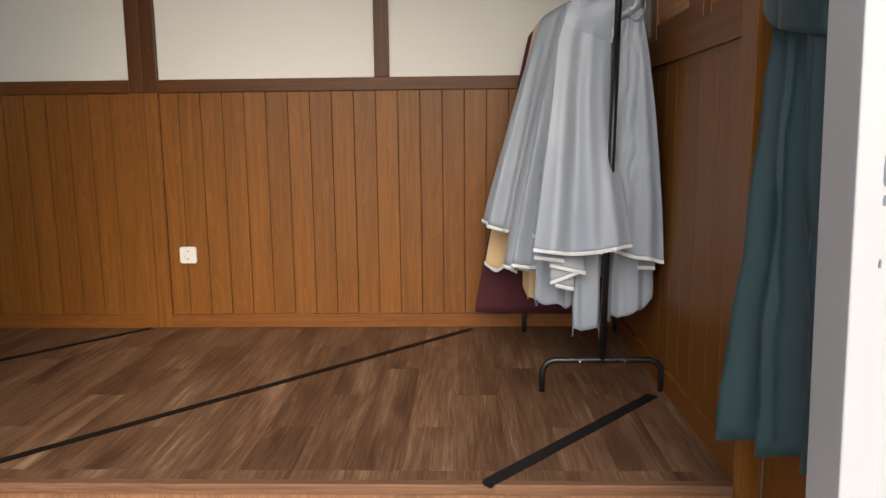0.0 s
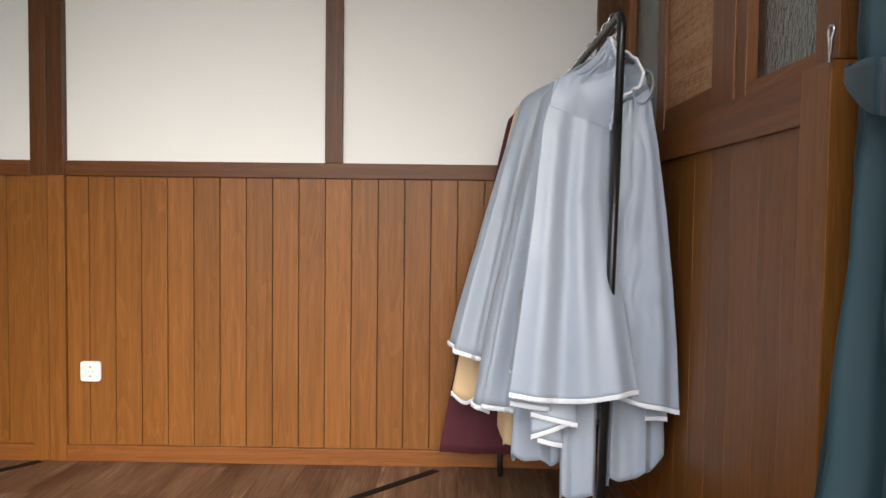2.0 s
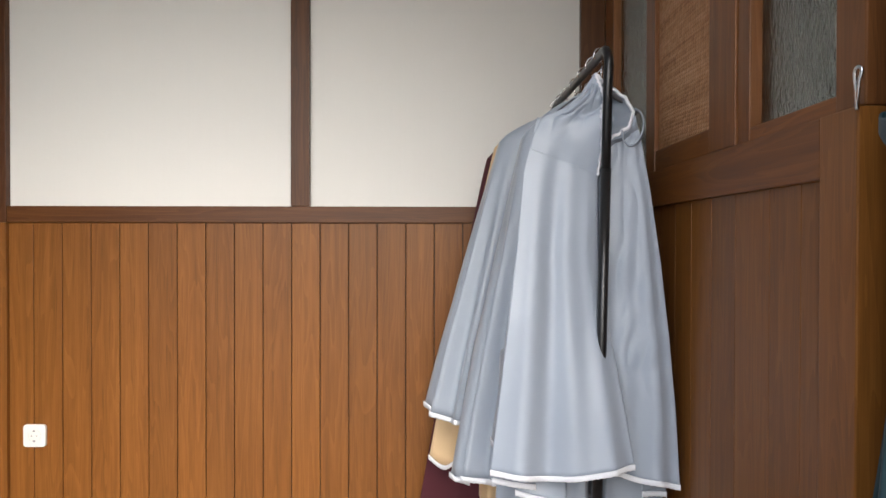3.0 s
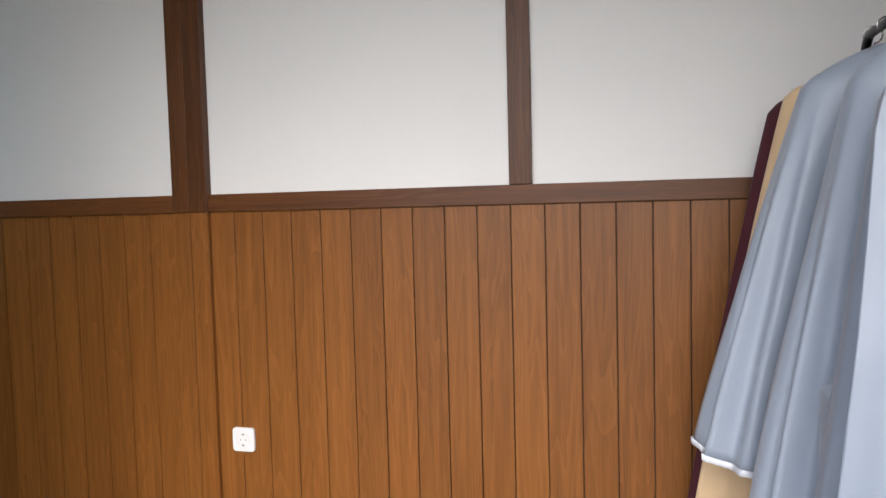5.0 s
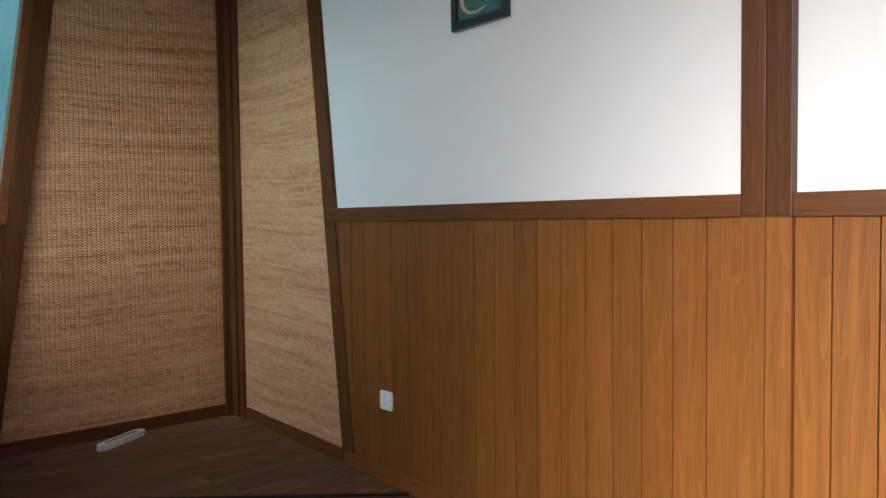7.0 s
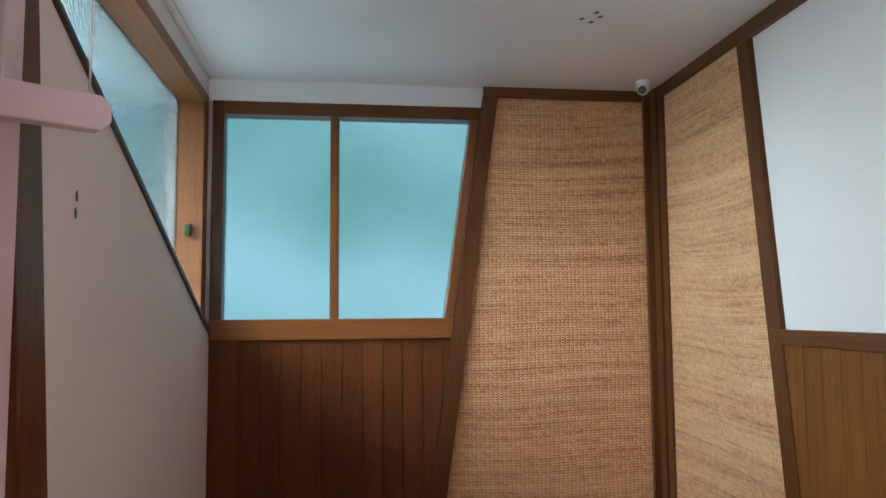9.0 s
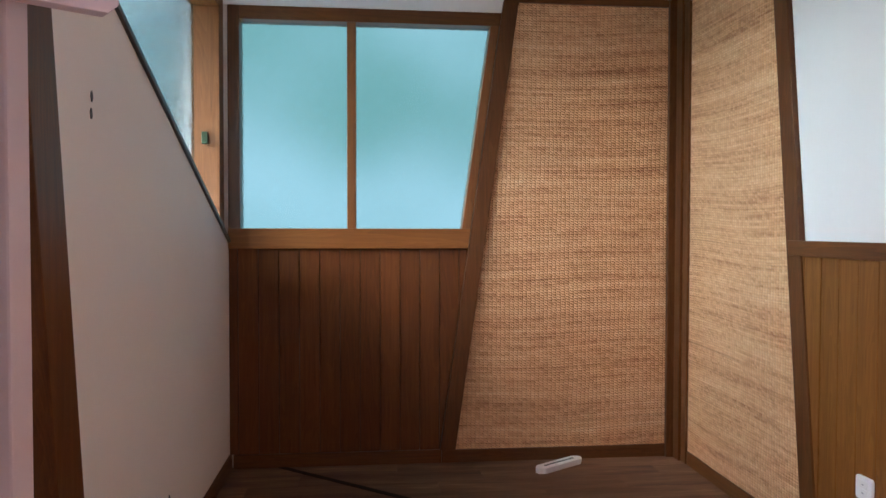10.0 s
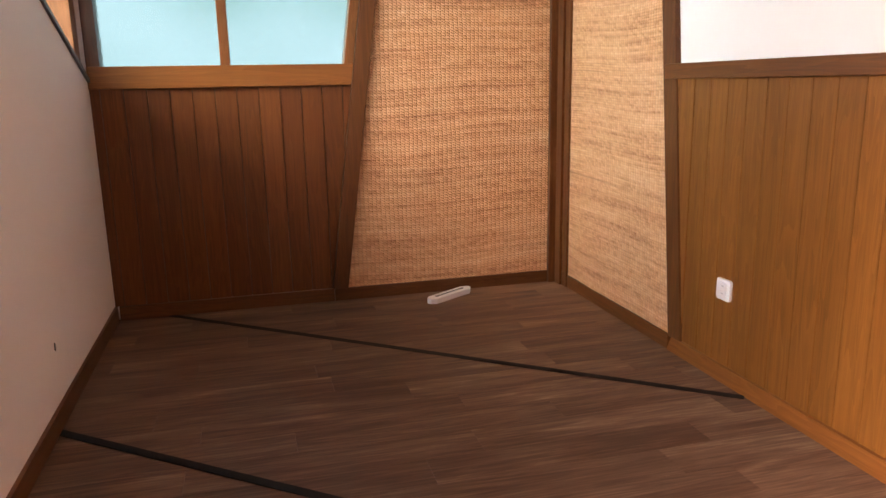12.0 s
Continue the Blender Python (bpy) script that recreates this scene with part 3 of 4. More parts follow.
def cape_point(s, a, g):
    """A point of a hanging cape: s from neck (0) to hem (1), a the angle round it (0: +x, 90 degrees: away)."""
    sh = g["shoulder"]
    if s < sh:
        k = (s / sh) ** 0.9
        l, r, d = 0.018 + (g["wt"] - 0.018) * k, 0.018 + (g["wtr"] - 0.018) * k, 0.018 + (g["dt"] - 0.018) * k
        z = g["top"] - (g["top"] - g["zs"]) * (s / sh) ** 1.35
    else:
        k = (s - sh) / (1 - sh)
        l, r = g["wt"] + (g["wl"] - g["wt"]) * k ** 0.92, g["wtr"] + (g["wr"] - g["wtr"]) * k ** 0.9
        d = g["dt"] + (g["db"] - g["dt"]) * k
        z = g["zs"] + (g["hem"] - g["zs"]) * k
    ca, sa = math.cos(a), math.sin(a)
    w = r if ca > 0 else l
    x, y = w * math.copysign(abs(ca) ** 0.85, ca), d * math.copysign(abs(sa) ** 0.8, sa)
    k = smooth01((s - sh * 0.6) / (1 - sh))
    n = g["folds"]
    ph = g["seed"] * 1.7 + 0.5 * noise.noise((a, s * 1.5, g["seed"]))
    f = 1.1 - 2 * abs(math.sin(0.5 * n * a + ph)) + 0.5 * math.sin((n - 2) * a + 2.1 * ph + s) + 0.7 * noise.noise((2.3 * ca, 2.3 * sa, s * 2.0 + g["seed"]))
    amp = g["fold"] * k
    x += amp * 0.55 * f * ca
    y += amp * f * (sa if abs(sa) > 0.35 else math.copysign(0.35, sa))
    z += k ** 3 * (g["sway"] * math.cos(a * g.get("lobes", 2) + g["seed"]) + g.get("ruffle", 0.012) * f)
    z += g.get("drop", 0) * k ** 2 * ca
    return Vector((g["x"] + x + g.get("shift", 0) * k, g["y"] + y, z))


def garment(name, material, label, category, lace=True, **g):
    n, m = 132, 40
    bm = bmesh.new()
    span = [2 * math.pi * i / n for i in range(n)]
    rings = [[bm.verts.new(cape_point(j / m, a, g)) for a in span] for j in range(m + 1)]
    for p, q in zip(rings, rings[1:]):
        for i in range(n):
            bm.faces.new((p[i], p[(i + 1) % n], q[(i + 1) % n], q[i]))
    thicken(bm, 0.0022)
    root = tagged(part(name, bm, material, smooth=True), label, category, "garments on the rack")
    if lace:
        bm = bmesh.new()
        n2 = 396
        rows = []
        for dz in (0.003, -0.005, -0.0130):
            row = []
            for i in range(n2):
                a = 2 * math.pi * i / n2
                p = cape_point(1.0, a, g)
                q = cape_point(1.0, a + 0.01, g) - p
                out = Vector((q.y, -q.x, 0)).normalized() * 0.0035
                scal = 0.0018 * abs(math.sin(i * math.pi / 4)) if dz < -0.01 else 0
                row.append(bm.verts.new(p + out + Vector((0, 0, dz + scal))))
            rows.append(row)
        for p, q in zip(rows, rows[1:]):
            for i in range(n2):
                bm.faces.new((p[i], p[(i + 1) % n2], q[(i + 1) % n2], q[i]))
        thicken(bm, 0.002)
        part("lace_trim", bm, LACE, root, "white lace edging", True)
    return root


BASEG = dict(shoulder=0.14, dt=0.05, folds=8, fold=0.027, sway=0.02, seed=1.0)
front = garment("prayer_cape", GREY, "light grey satin prayer cape with hood and white lace hem", "cape",
                **{**BASEG, "x": 1.955, "y": 3.20, "top": 1.46, "zs": 1.31, "wt": 0.150, "wtr": 0.118, "wl": 0.235, "wr": 0.205, "dt": 0.05, "db": 0.085, "hem": 0.515, "seed": 2.0, "drop": -0.03, "sway": 0.012, "fold": 0.016})
garment("prayer_cape", GREY, "light grey prayer cape hanging behind another", "cape",
        **{**BASEG, "x": 1.955, "y": 3.36, "top": 1.47, "zs": 1.37, "wt": 0.155, "wtr": 0.11, "wl": 0.335, "wr": 0.18, "db": 0.09, "hem": 0.405, "seed": 5.0, "folds": 13, "fold": 0.022, "ruffle": 0.005})
garment("prayer_cape", GREY, "grey prayer cape with lace hem near wall", "cape",
        **{**BASEG, "x": 1.955, "y": 3.56, "top": 1.47, "zs": 1.39, "wt": 0.198, "wtr": 0.11, "wl": 0.417, "wr": 0.18, "db": 0.10, "hem": 0.55, "seed": 7.0, "folds": 15, "fold": 0.022, "ruffle": 0.004})
garment("prayer_cape", BEIGE, "beige prayer cape with lace hem", "cape",
        **{**BASEG, "x": 1.955, "y": 3.74, "top": 1.45, "zs": 1.395, "wt": 0.200, "wtr": 0.11, "wl": 0.408, "wr": 0.18, "db": 0.075, "hem": 0.37, "seed": 9.0, "fold": 0.014})
garment("prayer_gown", MAROON, "dark maroon prayer gown near the wall", "gown", lace=False,
        **{**BASEG, "x": 1.955, "y": 3.86, "top": 1.45, "zs": 1.375, "wt": 0.216, "wtr": 0.11, "wl": 0.46, "wr": 0.18, "db": 0.03, "hem": 0.105, "seed": 11.0, "fold": 0.005, "sway": 0.0, "ruffle": 0.0})
garment("prayer_skirt", GREY, "light grey satin skirt column below the cape", "skirt", lace=False,
        **{**BASEG, "x": 1.895, "y": 3.17, "top": 0.8, "zs": 0.78, "wt": 0.060, "wtr": 0.055, "wl": 0.052, "wr": 0.062, "dt": 0.04, "db": 0.045, "hem": 0.205, "seed": 3.0, "folds": 4, "fold": 0.010, "sway": 0.014})
garment("prayer_skirt", GREY, "light grey skirt with a slanting hem by the wall", "skirt", lace=False,
        **{**BASEG, "x": 2.055, "y": 3.21, "top": 0.8, "zs": 0.78, "wt": 0.07, "wtr": 0.07, "wl": 0.08, "wr": 0.085, "dt": 0.05, "db": 0.055, "hem": 0.272, "seed": 6.0, "folds": 6, "fold": 0.014, "drop": 0.035, "sway": 0.006})
garment("prayer_skirt", GREY, "light grey skirt beside the hanging capes", "skirt", lace=False,
        **{**BASEG, "x": 1.79, "y": 3.26, "top": 0.8, "zs": 0.78, "wt": 0.06, "wtr": 0.06, "wl": 0.075, "wr": 0.07, "dt": 0.05, "db": 0.05, "hem": 0.288, "seed": 4.0, "folds": 5, "fold": 0.012, "sway": 0.008})
garment("prayer_skirt", BEIGE, "beige skirt of a hanging prayer set", "skirt", lace=False,
        **{**BASEG, "x": 1.86, "y": 3.52, "top": 0.9, "zs": 0.86, "wt": 0.14, "wtr": 0.12, "wl": 0.17, "wr": 0.13, "db": 0.07, "hem": 0.27, "seed": 8.0, "folds": 6})


def along(table, v):
    """A place on a line of points, v from 0 to 1."""
    p = v * (len(table) - 1)
    i = min(int(p), len(table) - 2)
    return Vector(table[i]).lerp(Vector(table[i + 1]), p - i)


def sheet(fn, n, m, thick=0.0022):
    bm = bmesh.new()
    g = [[bm.verts.new(fn(i / n, j / m)) for i in range(n + 1)] for j in range(m + 1)]
    for a, b in zip(g, g[1:]):
        for i in range(n):
            bm.faces.new((a[i], a[i + 1], b[i + 1], b[i]))
    thicken(bm, thick)
    return bm


def lace_line(fn, n, width=0.0145):
    """Scalloped edging along a hem that fn(0..1) gives."""
    def at(u, v):
        p = fn(u)
        return p + Vector((0, -0.0035, 0.004 - v * (width - 0.0018 * abs(math.sin(u * n * math.pi)))))
    return sheet(at, n * 6, 3, 0.002)


def front_panel(root):
    """The front flap of the cape, which falls from the shoulder in front of the upright."""
    left = [(1.812, 3.145, 1.385), (1.775, 3.115, 1.25), (1.755, 3.09, 1.05), (1.735, 3.06, 0.90), (1.71, 3.045, 0.70), (1.688, 3.035, 0.53)]
    right = [(1.962, 3.135, 1.33), (1.960, 3.125, 1.18), (1.958, 3.115, 1.04), (1.982, 3.10, 0.87), (2.006, 3.05, 0.70), (2.03, 3.025, 0.548)]

    def at(u, v):
        p = along(left, v).lerp(along(right, v), u)
        k = v ** 0.8
        f = 0.55 * math.sin(2 * math.pi * (1.55 * u + 0.08)) + 0.30 * math.sin(2 * math.pi * (3.1 * u + 0.4 + 0.15 * v)) + 0.25 * noise.noise((u * 3, v * 1.6, 3))
        bulge = -0.02 * math.sin(math.pi * u) * (0.3 + 0.7 * v)
        p.y += bulge - 0.030 * k * f * min(1, 5 * min(u, 1 - u) + 0.25)
        p.z += v ** 3 * (-0.018 * math.sin(math.pi * u) + 0.006 * f)
        return p
    near = [(1.972, 3.128, 1.33), (1.966, 3.122, 1.16), (1.962, 3.116, 0.98), (1.955, 3.112, 0.78), (1.950, 3.110, 0.64), (1.945, 3.108, 0.535)]
    wide = [(2.065, 3.135, 1.355), (2.092, 3.128, 1.20), (2.116, 3.118, 1.02), (2.134, 3.108, 0.84), (2.148, 3.098, 0.66), (2.158, 3.092, 0.478)]

    def side(u, v):
        p = along(near, v).lerp(along(wide, v), u)
        f = 0.5 * math.sin(2 * math.pi * (1.35 * u + 0.3)) + 0.28 * math.sin(2 * math.pi * (2.7 * u + 0.1 + 0.2 * v)) + 0.5 * noise.noise((u * 3, v * 2.2, 8))
        crease = abs(noise.noise((u * 3.5 + v * 2, v * 9, 5))) - 0.2
        edge = min(1, 5 * min(u, 1 - u))
        p.y += -0.016 * math.sin(math.pi * u) * v - (0.018 * v ** 0.8 * f + 0.010 * crease) * edge
        p.z += v ** 3 * (-0.010 * math.sin(math.pi * u) + 0.006 * f)
        return p
    flank = part("side_panel", sheet(side, 60, 60), GREY, root, "", True)
    part("lace_trim", lace_line(lambda u: side(u, 1.0), 17), LACE, flank, "white lace edging", True)
    panel = part("front_panel", sheet(at, 72, 60), GREY, root, "", True)
    part("lace_trim", lace_line(lambda u: at(u, 1.0), 26), LACE, panel, "white lace edging", True)
    for x0, z0, x1, z1, y in ((1.695, 0.497, 1.80, 0.486, 3.075), (1.752, 0.467, 1.878, 0.440, 3.082), (1.754, 0.402, 1.854, 0.442, 3.089), (1.774, 0.393, 1.841, 0.378, 3.098), (2.07, 0.452, 2.135, 0.447, 3.115)):
        def fold(u, v, x0=x0, z0=z0, x1=x1, z1=z1, y=y):
            return Vector((x0 + (x1 - x0) * u, y + 0.012 * math.sin(2.5 * u + 9 * x0) * v + 0.03 * (1 - v), (0.56 * (1 - v)) + v * (z0 + (z1 - z0) * u)))
        ruffle = part("ruffle", sheet(fold, 16, 10), GREY, root, "", True)
        part("lace_trim", lace_line(lambda u, fold=fold: fold(u, 1.0), max(5, int((x1 - x0) / 0.013))), LACE, ruffle, "white lace edging", True)
    return at


def hood(root, front_at):
    """The hood of the front cape, hung from its hook: crumpled side, rim of lace, tie loop."""
    outer = [(1.951, 3.125, 1.49), (1.915, 3.12, 1.435), (1.87, 3.125, 1.40), (1.825, 3.135, 1.382), (1.80, 3.130, 1.345), (1.822, 3.121, 1.306)]
    seam = [(1.952, 3.120, 1.488), (1.962, 3.105, 1.455), (1.968, 3.10, 1.42), (1.962, 3.098, 1.385), (1.970, 3.10, 1.35), (1.962, 3.114, 1.290)]

    def side(u, v):
        p = along(outer, v).lerp(along(seam, v), u)
        w = math.sin(math.pi * min(1, v * 1.05)) * (0.35 + 0.65 * math.sin(math.pi * u))
        f = noise.noise((u * 2.2, v * 4.5, 1)) + 0.7 * abs(noise.noise((u * 4 + v * 3, v * 5 - u * 2, 6))) - 0.25
        p.y -= 0.012 * w + 0.026 * f * w
        p.z += 0.006 * f * w
        return p.lerp(front_at(u, 0.12) + Vector((0, -0.002, 0)), smooth01((v - 0.62) / 0.38))
    h = part("hood", sheet(side, 48, 48), GREY, root, "crumpled grey hood", True)
    line = [side(1.0, k / 40) + Vector((0.002 * math.sin(k * 2.2), -0.003, 0)) for k in range(41)]
    part("face_edging", tube(line, 0.0036, 8), LACE, h, "white lace edging", True)
    rim = [(1.955, 3.13, 1.488), (1.99, 3.14, 1.462), (2.03, 3.135, 1.432), (2.048, 3.125, 1.395), (2.035, 3.115, 1.358), (2.0, 3.11, 1.335), (1.972, 3.115, 1.322)]

    def back(u, v):
        p = Vector((1.953, 3.16, 1.485)).lerp(Vector((1.965, 3.165, 1.32)), v).lerp(along(rim, v), u)
        p.y += 0.035 * math.sin(math.pi * u) + 0.010 * noise.noise((u * 3, v * 6, 9))
        return p
    part("hood_lining", sheet(back, 30, 36), GREY, h, "", True)
    part("rim", tube([along(rim, k / 36) + Vector((0, -0.002, 0.002 * math.sin(k * 1.7))) for k in range(37)], 0.0045, 8), LACE, h, "white lace edging", True)

    def collar(u, v):
        p = along(rim, 0.45 + 0.55 * v)
        q = Vector((2.066 - 0.075 * v, 3.145, 1.345 - 0.04 * v))
        r = p.lerp(q, u)
        r.y -= 0.010 * math.sin(math.pi * u) + 0.008 * noise.noise((u * 4, v * 6, 2))
        return r
    part("collar", sheet(collar, 16, 24), GREY, h, "", True)
    pts = arc((2.040, 3.105, 1.355), 0.046, 100, -170, (0.62, 0.12, 0.0), (0.14, 0, 1.0), 26)
    part("tie", sheet(lambda u, v: pts[min(26, int(u * 26 + 0.5))] + Vector((0.005 * v, 0.010 * v - 0.005, -0.003 * v)), 26, 1, 0.003), GREY, h, "grey fabric tie loop", True)


hood(front, front_panel(front))


# ---- curtain with its tie-back ----
def curtain():
    bm = bmesh.new()
    n, m = 110, 60
    rows = []
    for j in range(m + 1):
        z = 0.185 + (2.46 - 0.185) * j / m
        pinch = math.exp(-((z - 1.22) / 0.20) ** 2)
        low = smooth01((1.17 - z) / 1.1)
        w = 0.44 - 0.14 * pinch if z > 1.22 else 0.30 + 0.19 * low
        row = []
        for i in range(n + 1):
            u = i / n
            amp = 0.020 + 0.012 * low - 0.008 * pinch
            ph = (u + 0.07 * noise.noise((u * 3.1, z * 0.5, 3))) * 3.2 * 2 * math.pi
            off = amp * (math.sin(ph + 0.6 * noise.noise((u * 4, z * 1.4, 1))) + 0.3 * math.sin(2.3 * ph + 0.6 * z)) + 0.016 * noise.noise((u * 5, z * 4, 4)) + (0.008 + 0.022 * low * u) * abs(noise.noise((u * 5 + z * 3, z * 7, 14)))
            y = 2.262 - w * u + 0.02 * low + 0.008 * math.cos(ph)
            x = 2.155 + off - 0.085 * low * (1 - u)
            row.append(bm.verts.new((x, y, z + 0.09 * u * max(0, 1 - j / 20) + (0.008 * math.sin(ph) if j == 0 else 0))))
        rows.append(row)
    for a, b in zip(rows, rows[1:]):
        for i in range(n):
            bm.faces.new((a[i], a[i + 1], b[i + 1], b[i]))
    thicken(bm, 0.002)
    root = tagged(part("curtain", bm, CURTAIN, smooth=True), "dark teal curtain tied back beside the entrance", "curtain")
    bm = bmesh.new()
    rows = []
    for j in range(7):
        row = []
        for i in range(49):
            a = 2 * math.pi * i / 48
            k = 0.5 + 0.5 * math.sin(a)
            zc = 1.238 - 0.085 * k ** 0.7 - (0.010 + 0.030 * smooth01(2.2 * k)) * (j / 3 - 1)
            row.append(bm.verts.new((2.155 + 0.036 * math.cos(a + math.pi), 2.118 - 0.152 * math.sin(a) + 0.004, zc)))
        rows.append(row)
    for a, b in zip(rows, rows[1:]):
        for i in range(48):
            bm.faces.new((a[i], a[i + 1], b[i + 1], b[i]))
    thicken(bm, 0.003)
    part("tie_band", bm, CURTAIN, root, "", True)


curtain()
hook = tagged(part("curtain_hook", join(tube([(2.157, 2.340, 1.262), (2.153, 2.328, 1.30)] + arc((2.153, 2.330, 1.312), 0.009, 180, 0, (0, 1, 0), (0, 0, 1)) + [(2.155, 2.336, 1.262)], 0.003, 8)), CHROME, smooth=True),
              "bent steel clip holding the curtain tie", "clip")


# ---- sockets ----
HOLE = plain("blue_black_hole", (0.012, 0.018, 0.035), 0.5)
SOCKET_GREY = plain("socket_grey", (0.30, 0.30, 0.31), 0.4)

def socket(x, z, kind):
    root = empty("wall_socket", (x, NORTH, z), "white plastic wall socket on the teak boards", "socket", "wall sockets")
    rim = []
    for cx, cz, a0 in ((0.029, 0.029, 0), (-0.029, 0.029, 90), (-0.029, -0.029, 180), (0.029, -0.029, 270)):
        rim += [(x + cx + 0.012 * math.cos(radians(a0 + k * 18)), z + cz + 0.012 * math.sin(radians(a0 + k * 18))) for k in range(6)]
    rel(part("plate", prism(rim, "y", NORTH - 0.012, NORTH, 0.003), PLASTIC), root)
    if kind == "round":
        bm = bmesh.new()
        ring = [[(r * math.cos(a), -d, r * math.sin(a)) for a in (2 * math.pi * i / 32 for i in range(32))] for r, d in ((0.024, 0.0125), (0.024, 0.0145), (0.021, 0.0145), (0.0205, 0.0128), (0.002, 0.0128))]
        vs = [[bm.verts.new((x + p[0], NORTH + p[1], z + p[2])) for p in r] for r in ring]
        for a, b in zip(vs, vs[1:]):
            for i in range(32):
                bm.faces.new((a[i], a[(i + 1) % 32], b[(i + 1) % 32], b[i]))
        rel(part("well", bm, PLASTIC), root)
        for dx in (-0.0095, 0.0095):
            rel(part("pin_hole", tube([(x + dx, NORTH - 0.0134, z), (x + dx, NORTH - 0.0125, z)], 0.0022, 10), SOCKET_GREY), root)
        for dz in (-0.0185, 0.0185):
            rel(part("earth_clip", box(x - 0.004, x + 0.004, NORTH - 0.0146, NORTH - 0.0125, z + dz - 0.003, z + dz + 0.003), SOCKET_GREY), root)
    else:
        for dz in (-0.0145, 0.0145):
            rel(part("module", box(x - 0.022, x + 0.022, NORTH - 0.0145, NORTH - 0.011, z + dz - 0.0135, z + dz + 0.0135, 0.0015), PLASTIC), root)
            rel(part("slot", box(x - 0.006, x + 0.006, NORTH - 0.0149, NORTH - 0.014, z + dz - 0.0015, z + dz + 0.0015), SOCKET_GREY), root)


socket(0.096, 0.362, "round")
socket(-1.745, 0.362, "module")


# ---- picture ----
def stroke(points, width, y, d=0.004, taper=False):
    """A raised calligraphic stroke that swells and tapers."""
    bm = bmesh.new()
    L, R = [], []
    n = len(points)
    for i, (px, pz) in enumerate(points):
        ax, az = points[max(i - 1, 0)]
        bx, bz = points[min(i + 1, n - 1)]
        t = Vector((bx - ax, 0, bz - az)).normalized()
        k = i / (n - 1)
        w = width * (1.0 - 0.88 * k if taper else 0.35 + 0.65 * math.sin(math.pi * (0.12 + 0.8 * k)))
        L.append((px - t.z * w, pz + t.x * w))
        R.append((px + t.z * w, pz - t.x * w))
    rings = [[bm.verts.new((p[0], h, p[1])) for p, h in ((a, y - d), (c, y - d), (c, y), (a, y))] for a, c in zip(L, R)]
    for p, q in zip(rings, rings[1:]):
        for k in range(4):
            bm.faces.new((p[k], p[(k + 1) % 4], q[(k + 1) % 4], q[k]))
    bm.faces.new(rings[0])
    bm.faces.new(rings[-1][::-1])
    return bm


def picture():
    x0, x1, z0, z1 = -1.285, -0.990, 1.845, 2.225
    root = empty("framed_picture", ((x0 + x1) / 2, NORTH, z0), "black framed green picture with gold calligraphy relief", "picture")
    f = 0.030
    y0, y1 = NORTH - 0.010, NORTH + 0.014
    for b in (box(x0, x1, y0, y1, z0, z0 + f, 0.004), box(x0, x1, y0, y1, z1 - f, z1, 0.004), box(x0, x0 + f, y0, y1, z0 + f, z1 - f, 0.004), box(x1 - f, x1, y0, y1, z0 + f, z1 - f, 0.004)):
        rel(part("frame", b, PICFRAME), root)
    m = Mat("green_painted_canvas")
    v = m.coords(spread=False)
    c = m.ramp(m.noise(v, 6.0, 6, 0.6, 0.8), (0.3, (0.012, 0.055, 0.03)), (0.5, (0.03, 0.12, 0.10)), (0.72, (0.07, 0.19, 0.21)))
    m.set(Base_Color=c, Roughness=0.4)
    rel(part("canvas", box(x0 + f, x1 - f, NORTH + 0.002, NORTH + 0.012, z0 + f, z1 - f), m.m), root)
    W, H = x1 - x0, z1 - z0

    def P(*uv):
        """Points along a line of places given as shares of the canvas."""
        out, ring = [], [(x0 + f + (W - 2 * f) * u, z0 + f + (H - 2 * f) * v) for u, v in uv]
        for (px, pz), (qx, qz) in zip(ring, ring[1:]):
            out += [(px + (qx - px) * k / 4, pz + (qz - pz) * k / 4) for k in range(4)]
        out.append(ring[-1])
        return out
    for pts, w, taper in ((P((0.86, 0.76), (0.855, 0.6), (0.85, 0.42), (0.845, 0.25)), 0.013, True),
                          (P((0.84, 0.73), (0.88, 0.76), (0.93, 0.72)), 0.007, False),
                          (P((0.66, 0.76), (0.655, 0.55), (0.655, 0.36), (0.64, 0.22)), 0.016, False),
                          (P((0.66, 0.73), (0.70, 0.76), (0.75, 0.71)), 0.008, False),
                          (P((0.46, 0.78), (0.455, 0.55), (0.455, 0.36), (0.44, 0.20)), 0.017, False),
                          (P((0.46, 0.75), (0.50, 0.78), (0.56, 0.72)), 0.008, False),
                          (P((0.65, 0.30), (0.56, 0.27), (0.52, 0.34)), 0.007, False),
                          (P((0.45, 0.22), (0.36, 0.26), (0.28, 0.36), (0.24, 0.50)), 0.010, True),
                          (P((0.24, 0.54), (0.14, 0.46), (0.08, 0.32), (0.12, 0.16), (0.24, 0.08), (0.44, 0.06), (0.66, 0.10)), 0.013, True),
                          (P((0.14, 0.56), (0.19, 0.60), (0.24, 0.57)), 0.006, False),
                          (P((0.34, 0.82), (0.36, 0.88), (0.41, 0.86), (0.44, 0.92), (0.46, 0.88)), 0.006, False),
                          (P((0.80, 0.84), (0.90, 0.94)), 0.005, False)):
        rel(part("gold_stroke", stroke(pts, w, NORTH + 0.002, 0.004, taper), GOLD), root)


picture()


